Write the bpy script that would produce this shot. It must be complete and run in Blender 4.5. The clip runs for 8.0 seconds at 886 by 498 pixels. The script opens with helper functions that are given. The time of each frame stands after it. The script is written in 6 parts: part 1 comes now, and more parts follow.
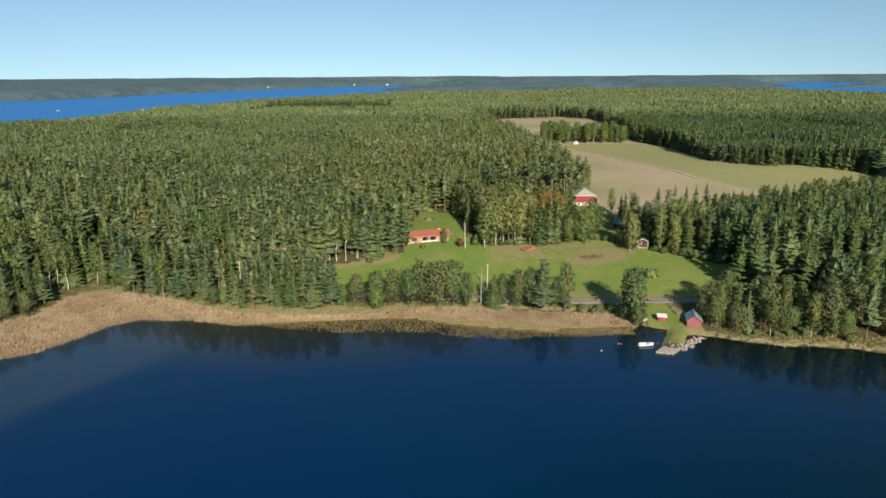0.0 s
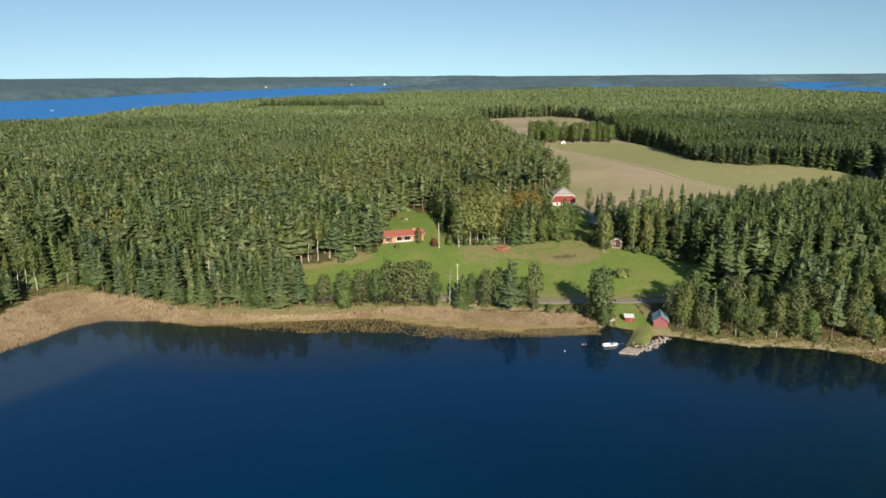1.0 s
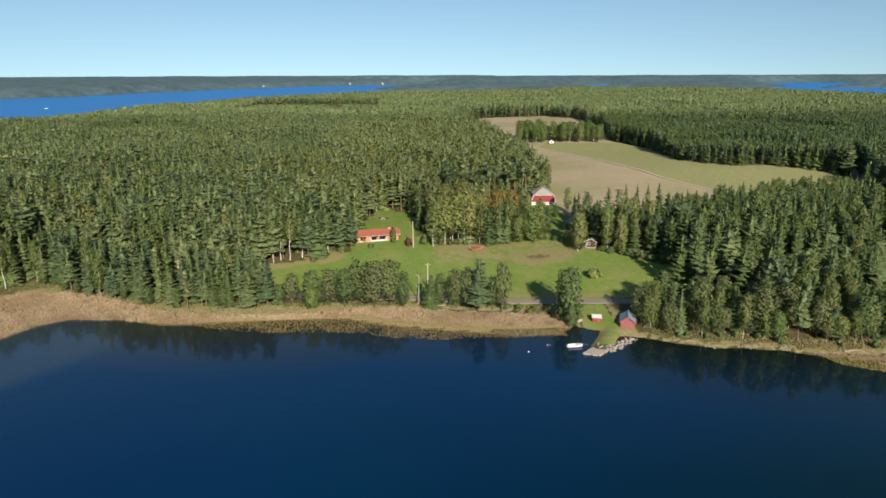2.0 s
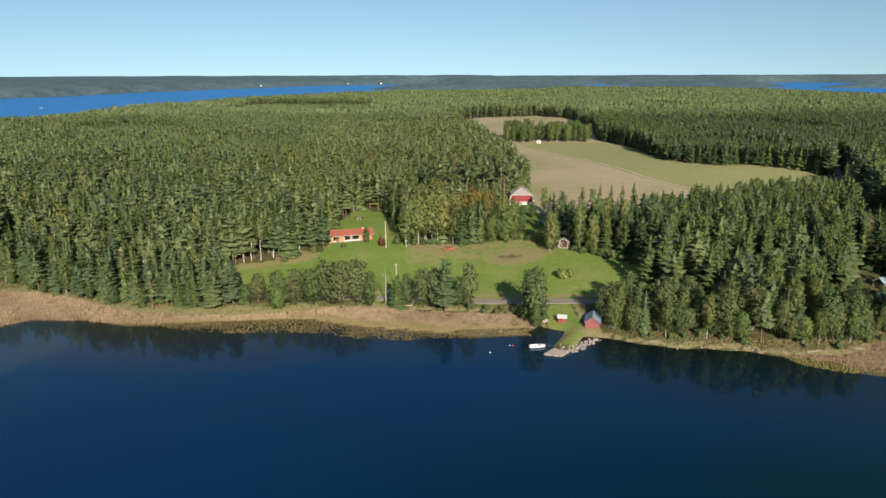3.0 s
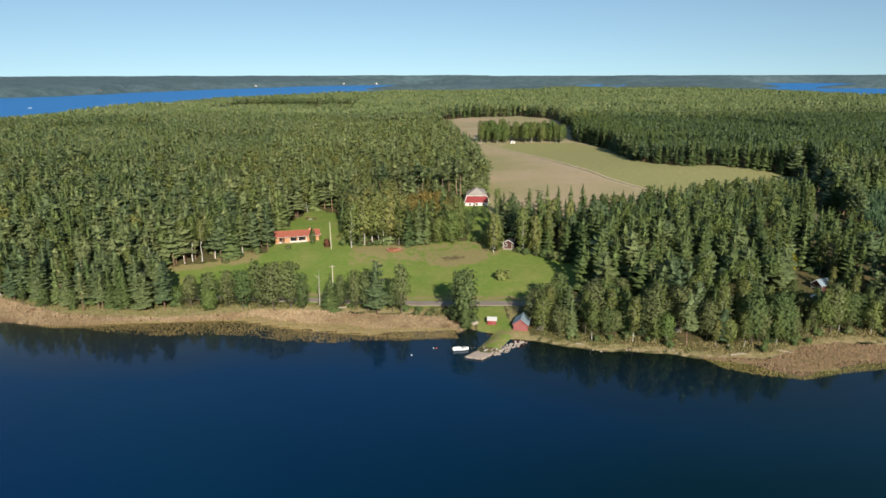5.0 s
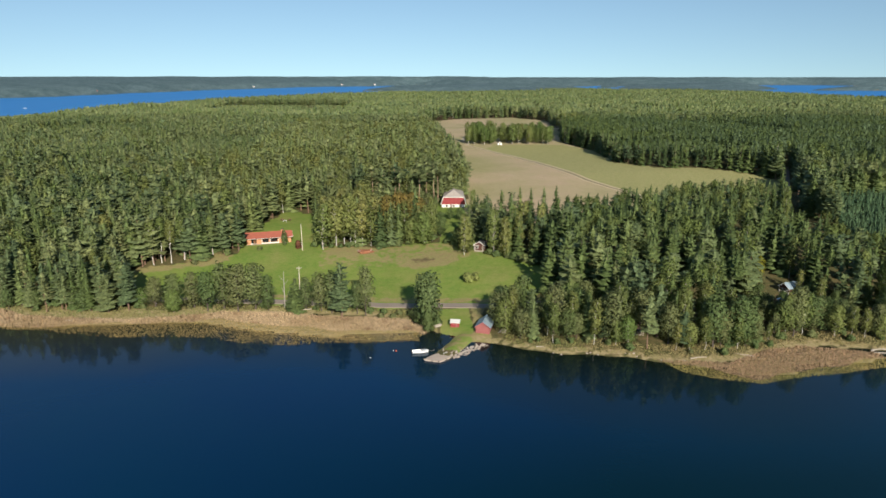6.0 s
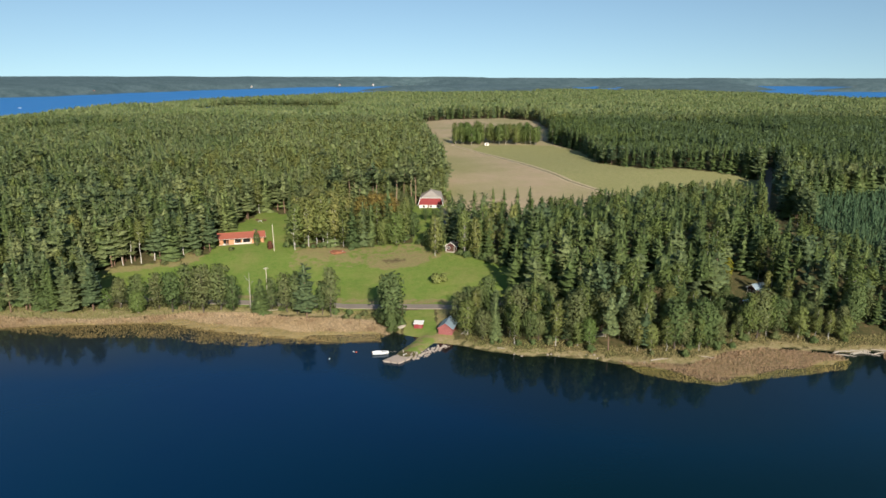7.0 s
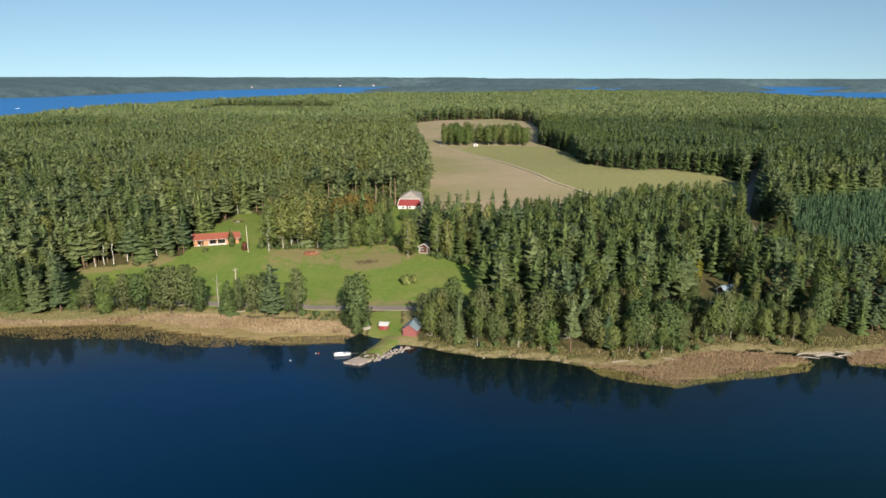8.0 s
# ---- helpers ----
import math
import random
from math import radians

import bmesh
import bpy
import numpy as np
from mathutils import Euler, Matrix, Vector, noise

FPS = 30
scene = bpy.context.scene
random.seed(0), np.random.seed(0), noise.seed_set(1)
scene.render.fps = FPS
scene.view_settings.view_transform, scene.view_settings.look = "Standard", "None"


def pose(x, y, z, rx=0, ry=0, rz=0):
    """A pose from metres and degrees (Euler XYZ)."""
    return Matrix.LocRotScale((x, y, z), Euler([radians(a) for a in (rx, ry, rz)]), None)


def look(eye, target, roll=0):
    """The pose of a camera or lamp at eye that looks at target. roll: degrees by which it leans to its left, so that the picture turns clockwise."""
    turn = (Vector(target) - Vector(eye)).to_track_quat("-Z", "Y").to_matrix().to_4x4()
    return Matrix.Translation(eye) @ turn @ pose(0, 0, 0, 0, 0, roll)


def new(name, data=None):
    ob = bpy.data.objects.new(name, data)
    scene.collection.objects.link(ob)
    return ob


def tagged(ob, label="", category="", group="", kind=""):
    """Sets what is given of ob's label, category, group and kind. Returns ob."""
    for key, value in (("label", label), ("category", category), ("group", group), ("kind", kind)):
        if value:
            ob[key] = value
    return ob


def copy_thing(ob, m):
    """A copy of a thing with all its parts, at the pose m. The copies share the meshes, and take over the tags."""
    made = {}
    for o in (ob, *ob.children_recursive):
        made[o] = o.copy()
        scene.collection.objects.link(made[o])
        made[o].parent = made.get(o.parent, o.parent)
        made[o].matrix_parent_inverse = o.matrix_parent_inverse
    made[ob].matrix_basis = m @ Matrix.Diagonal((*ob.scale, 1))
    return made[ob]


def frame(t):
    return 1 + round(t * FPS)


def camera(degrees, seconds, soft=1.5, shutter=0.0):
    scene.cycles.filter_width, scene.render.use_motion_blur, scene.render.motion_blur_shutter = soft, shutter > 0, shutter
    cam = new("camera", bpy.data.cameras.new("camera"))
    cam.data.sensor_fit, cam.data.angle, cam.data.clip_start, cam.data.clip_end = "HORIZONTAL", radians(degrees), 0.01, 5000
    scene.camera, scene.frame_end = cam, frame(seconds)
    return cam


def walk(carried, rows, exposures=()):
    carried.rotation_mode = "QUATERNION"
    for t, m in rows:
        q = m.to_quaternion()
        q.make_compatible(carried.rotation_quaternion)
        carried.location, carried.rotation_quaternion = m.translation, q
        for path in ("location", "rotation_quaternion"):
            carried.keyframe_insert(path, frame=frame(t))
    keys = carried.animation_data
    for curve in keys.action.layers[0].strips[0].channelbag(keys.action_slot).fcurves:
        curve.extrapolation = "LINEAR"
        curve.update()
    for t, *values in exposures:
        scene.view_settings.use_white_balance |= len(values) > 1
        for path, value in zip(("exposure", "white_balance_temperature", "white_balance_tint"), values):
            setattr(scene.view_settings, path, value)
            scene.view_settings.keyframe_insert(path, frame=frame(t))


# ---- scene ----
cam = camera(66.0, 8.0, soft=1.65)
PATH = [
    (0, (0.459, -0.427, 78.896), (0.576, 1.506, 78.397), -0.4),
    (0.5, (5.676, -0.406, 78.87), (5.794, 1.527, 78.37), -0.4),
    (1, (11.169, -0.13, 78.683), (11.288, 1.803, 78.183), -0.4),
    (1.5, (16.309, 0.274, 78.501), (16.429, 2.207, 78.0), -0.3),
    (3, (32.989, 1.125, 77.974), (33.11, 3.058, 77.472), -0.2),
    (3.5, (38.491, 1.183, 77.883), (38.612, 3.115, 77.382), -0.2),
    (4, (44.124, 1.431, 77.854), (44.247, 3.363, 77.352), -0.2),
    (4.5, (49.577, 1.495, 77.885), (49.7, 3.427, 77.383), -0.2),
    (6, (66.677, 1.778, 77.923), (66.802, 3.711, 77.425), -0.0),
    (6.5, (72.315, 1.983, 77.838), (72.439, 3.916, 77.341), -0.0),
    (7, (77.972, 1.916, 77.859), (78.098, 3.85, 77.362), 0.1),
    (7.5, (83.669, 1.928, 77.9), (83.795, 3.862, 77.404), 0.1),
    (8, (89.43, 1.623, 78.041), (89.55, 3.556, 77.546), 0.1),
]
walk(cam, [(t, look(eye, target, roll)) for t, eye, target, roll in PATH])
# ---- the lie of the land ----
SHORE_X = (-900, -260, -170, -150, -133, -126, -122, -113, -95, -78, -60, -45, -20, -5, 8, 20, 60, 74, 82, 95, 107, 119, 130, 139, 158, 168, 183, 198, 206, 217, 230, 270, 400, 900)
SHORE_Y = (150, 188, 204, 208, 214, 228, 246, 251, 240, 231, 222.5, 219, 217.5, 218, 221.5, 222.5, 217, 205, 199, 190, 184.5, 181.5, 178.5, 175.5, 173, 177, 183, 182, 179, 178.5, 181, 186, 196, 190)
# the island's far shore, as seen from above, going round from west to east
FAR_X = (-900, -600, -500, -470, -380, -270, -120, 60, 300, 600, 880, 965, 1010, 1050, 1400, 2000)
FAR_Y = (500, 620, 800, 1000, 1250, 1750, 2050, 2250, 2300, 2260, 2230, 2100, 1800, 1500, 1250, 900)
RISE_D = (-60, -20, -6, 0, 4, 16, 28, 50, 85, 140, 250, 400, 1500)
RISE_Z = (-6, -3, -1.2, 0.3, 1.0, 2.2, 3.6, 7.0, 10.5, 13.0, 16.0, 17.0, 17.0)


ROAD_X = (-260, -150, -100, -60, -30, -4, 25, 57, 75, 94, 110, 140, 170, 200, 230, 300)
ROAD_Y = (300, 292, 268, 243, 233.5, 231.5, 229, 224, 219.5, 214.8, 213.5, 214, 218, 238, 262, 300)


def road_y(x):
    return np.interp(x, ROAD_X, ROAD_Y)


def wave(x, y, size, seed):
    """Smooth hills between -1 and 1, made of a few sine waves."""
    a = np.sin(x / size + seed * 1.7) * np.cos(y / size * 0.9 + seed * 2.3)
    b = np.sin((x * 0.6 + y * 0.8) / size * 1.9 + seed) * np.cos((x * 0.8 - y * 0.6) / size * 1.7 + seed * 0.7)
    return (a + 0.6 * b) / 1.6


def shore(x):
    return np.interp(x, SHORE_X, SHORE_Y) + 0.6 * np.sin(x * 0.21) + 0.5 * np.sin(x * 0.53 + 1)


def far_shore(x):
    return np.interp(x, FAR_X, FAR_Y) + 18 * np.sin(x * 0.021) + 9 * np.sin(x * 0.055)


def far_land(x, y):
    """The heights of the land across the water: a ridge to the west, more ridges to the north, islands."""
    west = np.interp(x, (-4000, -1900, -1150, -800, -500, -300, 0, 300, 600), (1700, 1900, 2500, 3650, 4150, 4400, 4600, 4720, 5200))
    west = west + 60 * np.sin(x * 0.011) + 30 * np.sin(x * 0.037 + 2)
    d = y - west
    z = np.interp(d, (-80, -5, 10, 120, 600, 1500), (-6, -1, 8, 26, 42, 56))
    rim = np.interp(y, (4740, 4850, 4930), (-6, 44, 54)) + np.where(x < 700, 4, 0) + 5 * wave(x, y * 0, 260, 2) + 2.5 * wave(x, y * 0, 75, 5)
    z = np.maximum(z, np.where(y > 4750, rim, -6))
    north = 4250 + 160 * np.sin(x * 0.0019 + 0.6) + 60 * np.sin(x * 0.008)
    north = north + 560 / (1 + ((x - 2680) / 370) ** 8) + 420 * np.exp(-((x - 1375) / 95) ** 2)
    north = north + np.interp(x, (-100, 450), (700, 0))
    d2 = np.where(x > -100, y - north, -300)
    z = np.maximum(z, np.interp(d2, (-80, 0, 30, 250, 600), (-6, 1, 14, 42, 52)))
    for cx, cy, rx, ry, top in ((1540, 3700, 280, 260, 26), (580, 3700, 500, 300, 30), (1840, 3900, 300, 500, 30), (300, 3400, 400, 300, 26), (2560, 3240, 510, 120, 26), (1290, 4000, 45, 60, 14), (730, 3050, 200, 420, 22), (1370, 3060, 325, 430, 24)):
        r = np.sqrt(((x - cx) / rx) ** 2 + ((y - cy) / ry) ** 2)
        z = np.maximum(z, np.interp(r, (0, 0.6, 0.93, 1.0, 1.1), (top, top * 0.8, 6, 0.5, -6)))
    return z


def height(x, y):
    """The ground's height over the lake."""
    x, y = np.asarray(x, float), np.asarray(y, float)
    d = y - shore(x)
    back = (far_shore(x) - y) * 0.6
    z = np.interp(np.minimum(d, 1500), RISE_D, RISE_Z)
    hill = np.clip((d - 70) / 150, 0, 1)
    east = np.clip((x - 170) / 80, 0, 1) * np.clip((430 - y) / 80, 0, 1)
    z = z + hill * (2.0 * wave(x, y, 130, 1) + 1.2 * wave(x, y, 60, 4)) - east * hill * 3.0
    spit = np.clip(((x - 79) * 8 + (y - 183) * 14) / 260, 0, 1)
    away = np.hypot(x - (79 + 8 * spit), y - (183 + 14 * spit))
    z = np.maximum(z, np.interp(away, (0, 1.9, 3.0, 5.0), (1.0, 0.75, 0.0, -1.5)))
    z = z + 0.15 * wave(x, y, 9, 2) * np.clip(d / 8, 0, 1)
    back = np.where((x > 500) & (back > 0), back * 4, back)
    z = np.minimum(z, np.interp(back, (-40, 0, 30, 200, 500), (-6, 0.2, 4, 12, 40)))
    return np.maximum(z, np.where(y > 1400, far_land(x, y), -6))

# ---- light: a low autumn sun behind the camera, clear sky ----
SUN_UP, SUN_SIDE = radians(24.5), radians(170)
world = bpy.data.worlds.new("sky")
scene.world = world
world.use_nodes = True
wn = world.node_tree
sky = wn.nodes.new("ShaderNodeTexSky")
sky.sky_type, sky.sun_disc = "NISHITA", False
sky.sun_elevation, sky.sun_rotation = SUN_UP, SUN_SIDE
sky.air_density, sky.dust_density, sky.ozone_density = 1.0, 0.2, 1.9
# look a little above the horizon's white haze, as on a dry clear day
way, lift = wn.nodes.new("ShaderNodeTexCoord"), wn.nodes.new("ShaderNodeVectorMath")
lift.operation = "ADD"
lift.inputs[1].default_value = (0, 0, 0.115)
wn.links.new(way.outputs["Generated"], lift.inputs[0])
wn.links.new(lift.outputs["Vector"], sky.inputs["Vector"])
tone = wn.nodes.new("ShaderNodeMix")
tone.data_type, tone.blend_type = "RGBA", "MULTIPLY"
tone.inputs[0].default_value, tone.inputs[7].default_value = 1.0, (0.95, 1.015, 0.985, 1)
wn.links.new(sky.outputs["Color"], tone.inputs[6])
wn.links.new(tone.outputs[2], wn.nodes["Background"].inputs["Color"])
wn.nodes["Background"].inputs["Strength"].default_value = 0.091
sun = new("sun", bpy.data.lights.new("sun", "SUN"))
sun.data.energy, sun.data.angle, sun.data.color = 5.0, radians(0.6), (1.0, 0.9, 0.76)
sun.matrix_world = look((300 * math.sin(SUN_SIDE) * math.cos(SUN_UP), 300 * math.cos(SUN_SIDE) * math.cos(SUN_UP), 300 * math.sin(SUN_UP)), (0, 0, 0))
scene.view_settings.exposure = 0.35

# ---- materials ----
def nodes_of(name):
    m = bpy.data.materials.new(name)
    m.use_nodes = True
    return m, m.node_tree, m.node_tree.nodes["Principled BSDF"]


def noise_node(nt, scale, detail=4.0, rough=0.55):
    """Noise in the object's metres; scale: bumps to the metre."""
    co = nt.nodes.new("ShaderNodeTexCoord")
    n = nt.nodes.new("ShaderNodeTexNoise")
    n.inputs["Scale"].default_value, n.inputs["Detail"].default_value, n.inputs["Roughness"].default_value = scale, detail, rough
    nt.links.new(co.outputs["Object"], n.inputs["Vector"])
    return n


def ramp_node(nt, factor, stops):
    r = nt.nodes.new("ShaderNodeValToRGB")
    while len(r.color_ramp.elements) < len(stops):
        r.color_ramp.elements.new(0.5)
    for e, (at, c) in zip(r.color_ramp.elements, stops):
        e.position, e.color = at, (*c, 1)
    nt.links.new(factor, r.inputs["Fac"])
    return r.outputs["Color"]


def mix_node(nt, factor, a, b, blend="MIX"):
    m = nt.nodes.new("ShaderNodeMix")
    m.data_type, m.blend_type = "RGBA", blend
    for value, socket in ((factor, m.inputs[0]), (a, m.inputs[6]), (b, m.inputs[7])):
        if isinstance(value, (int, float)):
            socket.default_value = value
        elif isinstance(value, tuple):
            socket.default_value = (*value, 1)
        else:
            nt.links.new(value, socket)
    return m.outputs[2]


def bump_node(nt, bsdf, height_socket, strength, distance):
    b = nt.nodes.new("ShaderNodeBump")
    b.inputs["Strength"].default_value, b.inputs["Distance"].default_value = strength, distance
    nt.links.new(height_socket, b.inputs["Height"])
    nt.links.new(b.outputs["Normal"], bsdf.inputs["Normal"])


def plain(name, colour, rough=0.7, metal=0.0, grain=3.0, vary=0.25, bump=0.0):
    """A surface of one colour with stains at two scales and fine relief."""
    m, nt, b = nodes_of(name)
    big, fine = noise_node(nt, grain * 0.25), noise_node(nt, grain * 4)
    dark, pale = tuple(c * (1 - vary) for c in colour), tuple(min(1, c * (1 + vary)) for c in colour)
    c = ramp_node(nt, big.outputs["Fac"], ((0.3, dark), (0.7, pale)))
    c = mix_node(nt, 0.5, c, ramp_node(nt, fine.outputs["Fac"], ((0.3, dark), (0.7, pale))))
    nt.links.new(c, b.inputs["Base Color"])
    b.inputs["Roughness"].default_value, b.inputs["Metallic"].default_value = rough, metal
    if bump:
        bump_node(nt, b, fine.outputs["Fac"], 0.6, bump)
    return m


def leaves(name, stops, through_light=0.3, vary=0.25):
    """Foliage: each tree its own shade, each spray a little off it, some light passing through."""
    m, nt, b = nodes_of(name)
    at, info, geo = nt.nodes.new("ShaderNodeAttribute"), nt.nodes.new("ShaderNodeObjectInfo"), nt.nodes.new("ShaderNodeNewGeometry")
    at.attribute_name = "tint"
    add, frac = nt.nodes.new("ShaderNodeMath"), nt.nodes.new("ShaderNodeMath")
    add.operation, frac.operation = "ADD", "FRACT"
    # single trees differ by object; in joined forests the number runs from 1 to 2 and stands alone
    single = nt.nodes.new("ShaderNodeMath")
    single.operation = "LESS_THAN"
    single.inputs[1].default_value = 0.999
    nt.links.new(at.outputs["Fac"], single.inputs[0])
    own = nt.nodes.new("ShaderNodeMath")
    own.operation = "MULTIPLY"
    nt.links.new(info.outputs["Random"], own.inputs[0])
    nt.links.new(single.outputs[0], own.inputs[1])
    nt.links.new(at.outputs["Fac"], add.inputs[0])
    nt.links.new(own.outputs[0], add.inputs[1])
    nt.links.new(add.outputs[0], frac.inputs[0])
    c = ramp_node(nt, frac.outputs[0], stops)
    v = ramp_node(nt, geo.outputs["Random Per Island"], ((0.0, (1 - vary, 1 - 0.92 * vary, 1 - 0.95 * vary)), (1.0, (1 + vary, 1 + 0.9 * vary, 1 + 0.75 * vary))))
    c = mix_node(nt, 1.0, c, v, "MULTIPLY")
    tufts = noise_node(nt, 1.7, 2, 0.6)
    c = mix_node(nt, 1.0, c, ramp_node(nt, tufts.outputs["Fac"], ((0.34, (0.62, 0.64, 0.66)), (0.66, (1.38, 1.36, 1.30)))), "MULTIPLY")
    nt.links.new(c, b.inputs["Base Color"])
    b.inputs["Roughness"].default_value = 0.75
    b.inputs["Specular IOR Level"].default_value = 0.25
    t = nt.nodes.new("ShaderNodeBsdfTranslucent")
    nt.links.new(c, t.inputs["Color"])
    mix, out = nt.nodes.new("ShaderNodeMixShader"), nt.nodes["Material Output"]
    mix.inputs[0].default_value = through_light
    nt.links.new(b.outputs[0], mix.inputs[1])
    nt.links.new(t.outputs[0], mix.inputs[2])
    nt.links.new(mix.outputs[0], out.inputs["Surface"])
    return m


M = {}
M["spruce"] = leaves("spruce_needles", ((0.0, (0.066, 0.103, 0.040)), (0.3, (0.099, 0.141, 0.045)), (0.55, (0.121, 0.167, 0.062)), (0.8, (0.165, 0.205, 0.073)), (0.92, (0.132, 0.176, 0.077)), (1.0, (0.097, 0.143, 0.070))), 0.18)
M["pine"] = leaves("pine_needles", ((0.0, (0.091, 0.139, 0.071)), (0.35, (0.135, 0.180, 0.080)), (0.7, (0.178, 0.214, 0.091)), (0.88, (0.196, 0.223, 0.096)), (1.0, (0.120, 0.164, 0.084))), 0.2)
M["birch"] = leaves("birch_leaves", ((0.0, (0.150, 0.205, 0.062)), (0.4, (0.185, 0.230, 0.074)), (0.8, (0.225, 0.250, 0.084)), (0.93, (0.250, 0.258, 0.086)), (1.0, (0.165, 0.215, 0.070))), 0.38, 0.16)
M["alder"] = leaves("alder_leaves", ((0.0, (0.118, 0.176, 0.064)), (0.5, (0.152, 0.202, 0.075)), (0.85, (0.190, 0.212, 0.091)), (1.0, (0.128, 0.182, 0.070))), 0.32, 0.16)
M["leafy"] = leaves("green_leaves", ((0.0, (0.150, 0.230, 0.066)), (0.5, (0.185, 0.250, 0.078)), (1.0, (0.225, 0.258, 0.086))), 0.35, 0.16)
M["birch_pale"] = leaves("pale_birch_leaves", ((0.0, (0.225, 0.280, 0.090)), (0.5, (0.270, 0.300, 0.100)), (1.0, (0.320, 0.315, 0.112))), 0.3, 0.12)
M["red_leaves"] = leaves("dark_red_leaves", ((0.0, (0.15, 0.055, 0.04)), (1.0, (0.20, 0.085, 0.05))), 0.3, 0.16)
M["autumn"] = leaves("autumn_leaves", ((0.0, (0.36, 0.20, 0.06)), (0.5, (0.33, 0.235, 0.07)), (1.0, (0.27, 0.25, 0.08))), 0.35)
M["yellow"] = leaves("yellow_leaves", ((0.0, (0.40, 0.34, 0.04)), (1.0, (0.32, 0.32, 0.04))), 0.35)
M["young"] = leaves("young_spruce_needles", ((0.0, (0.068, 0.128, 0.066)), (1.0, (0.116, 0.182, 0.088))), 0.15)
M["reed"] = leaves("dry_reed", ((0.0, (0.47, 0.355, 0.235)), (0.3, (0.49, 0.37, 0.24)), (0.6, (0.38, 0.28, 0.165)), (0.85, (0.37, 0.255, 0.165)), (1.0, (0.33, 0.235, 0.145))), 0.3, 0.1)
M["sedge"] = leaves("green_gold_sedge", ((0.0, (0.40, 0.29, 0.125)), (0.4, (0.44, 0.32, 0.14)), (0.7, (0.37, 0.305, 0.11)), (1.0, (0.32, 0.29, 0.095))), 0.3, 0.1)
M["rush"] = leaves("brown_rush", ((0.0, (0.165, 0.130, 0.055)), (0.5, (0.210, 0.160, 0.068)), (1.0, (0.140, 0.122, 0.048))), 0.2)
M["grass"] = leaves("bank_grass", ((0.0, (0.26, 0.24, 0.10)), (0.5, (0.21, 0.22, 0.08)), (1.0, (0.30, 0.25, 0.12))), 0.3, 0.1)
M["bark_pine"] = plain("pine_bark", (0.20, 0.125, 0.085), 0.9, grain=1.5, vary=0.35)
M["bark_pale"] = plain("pale_pine_bark", (0.36, 0.25, 0.175), 0.9, grain=1.5, vary=0.3)
M["bark_dark"] = plain("dark_bark", (0.10, 0.08, 0.065), 0.9, grain=1.5, vary=0.35)
M["bark_birch"] = plain("birch_bark", (0.45, 0.43, 0.39), 0.8, grain=2.0, vary=0.3)
M["bark_white"] = plain("white_birch_bark", (0.66, 0.63, 0.57), 0.8, grain=2.0, vary=0.25)
M["bark_grey"] = plain("grey_bark", (0.34, 0.31, 0.27), 0.9, grain=2.0, vary=0.3)


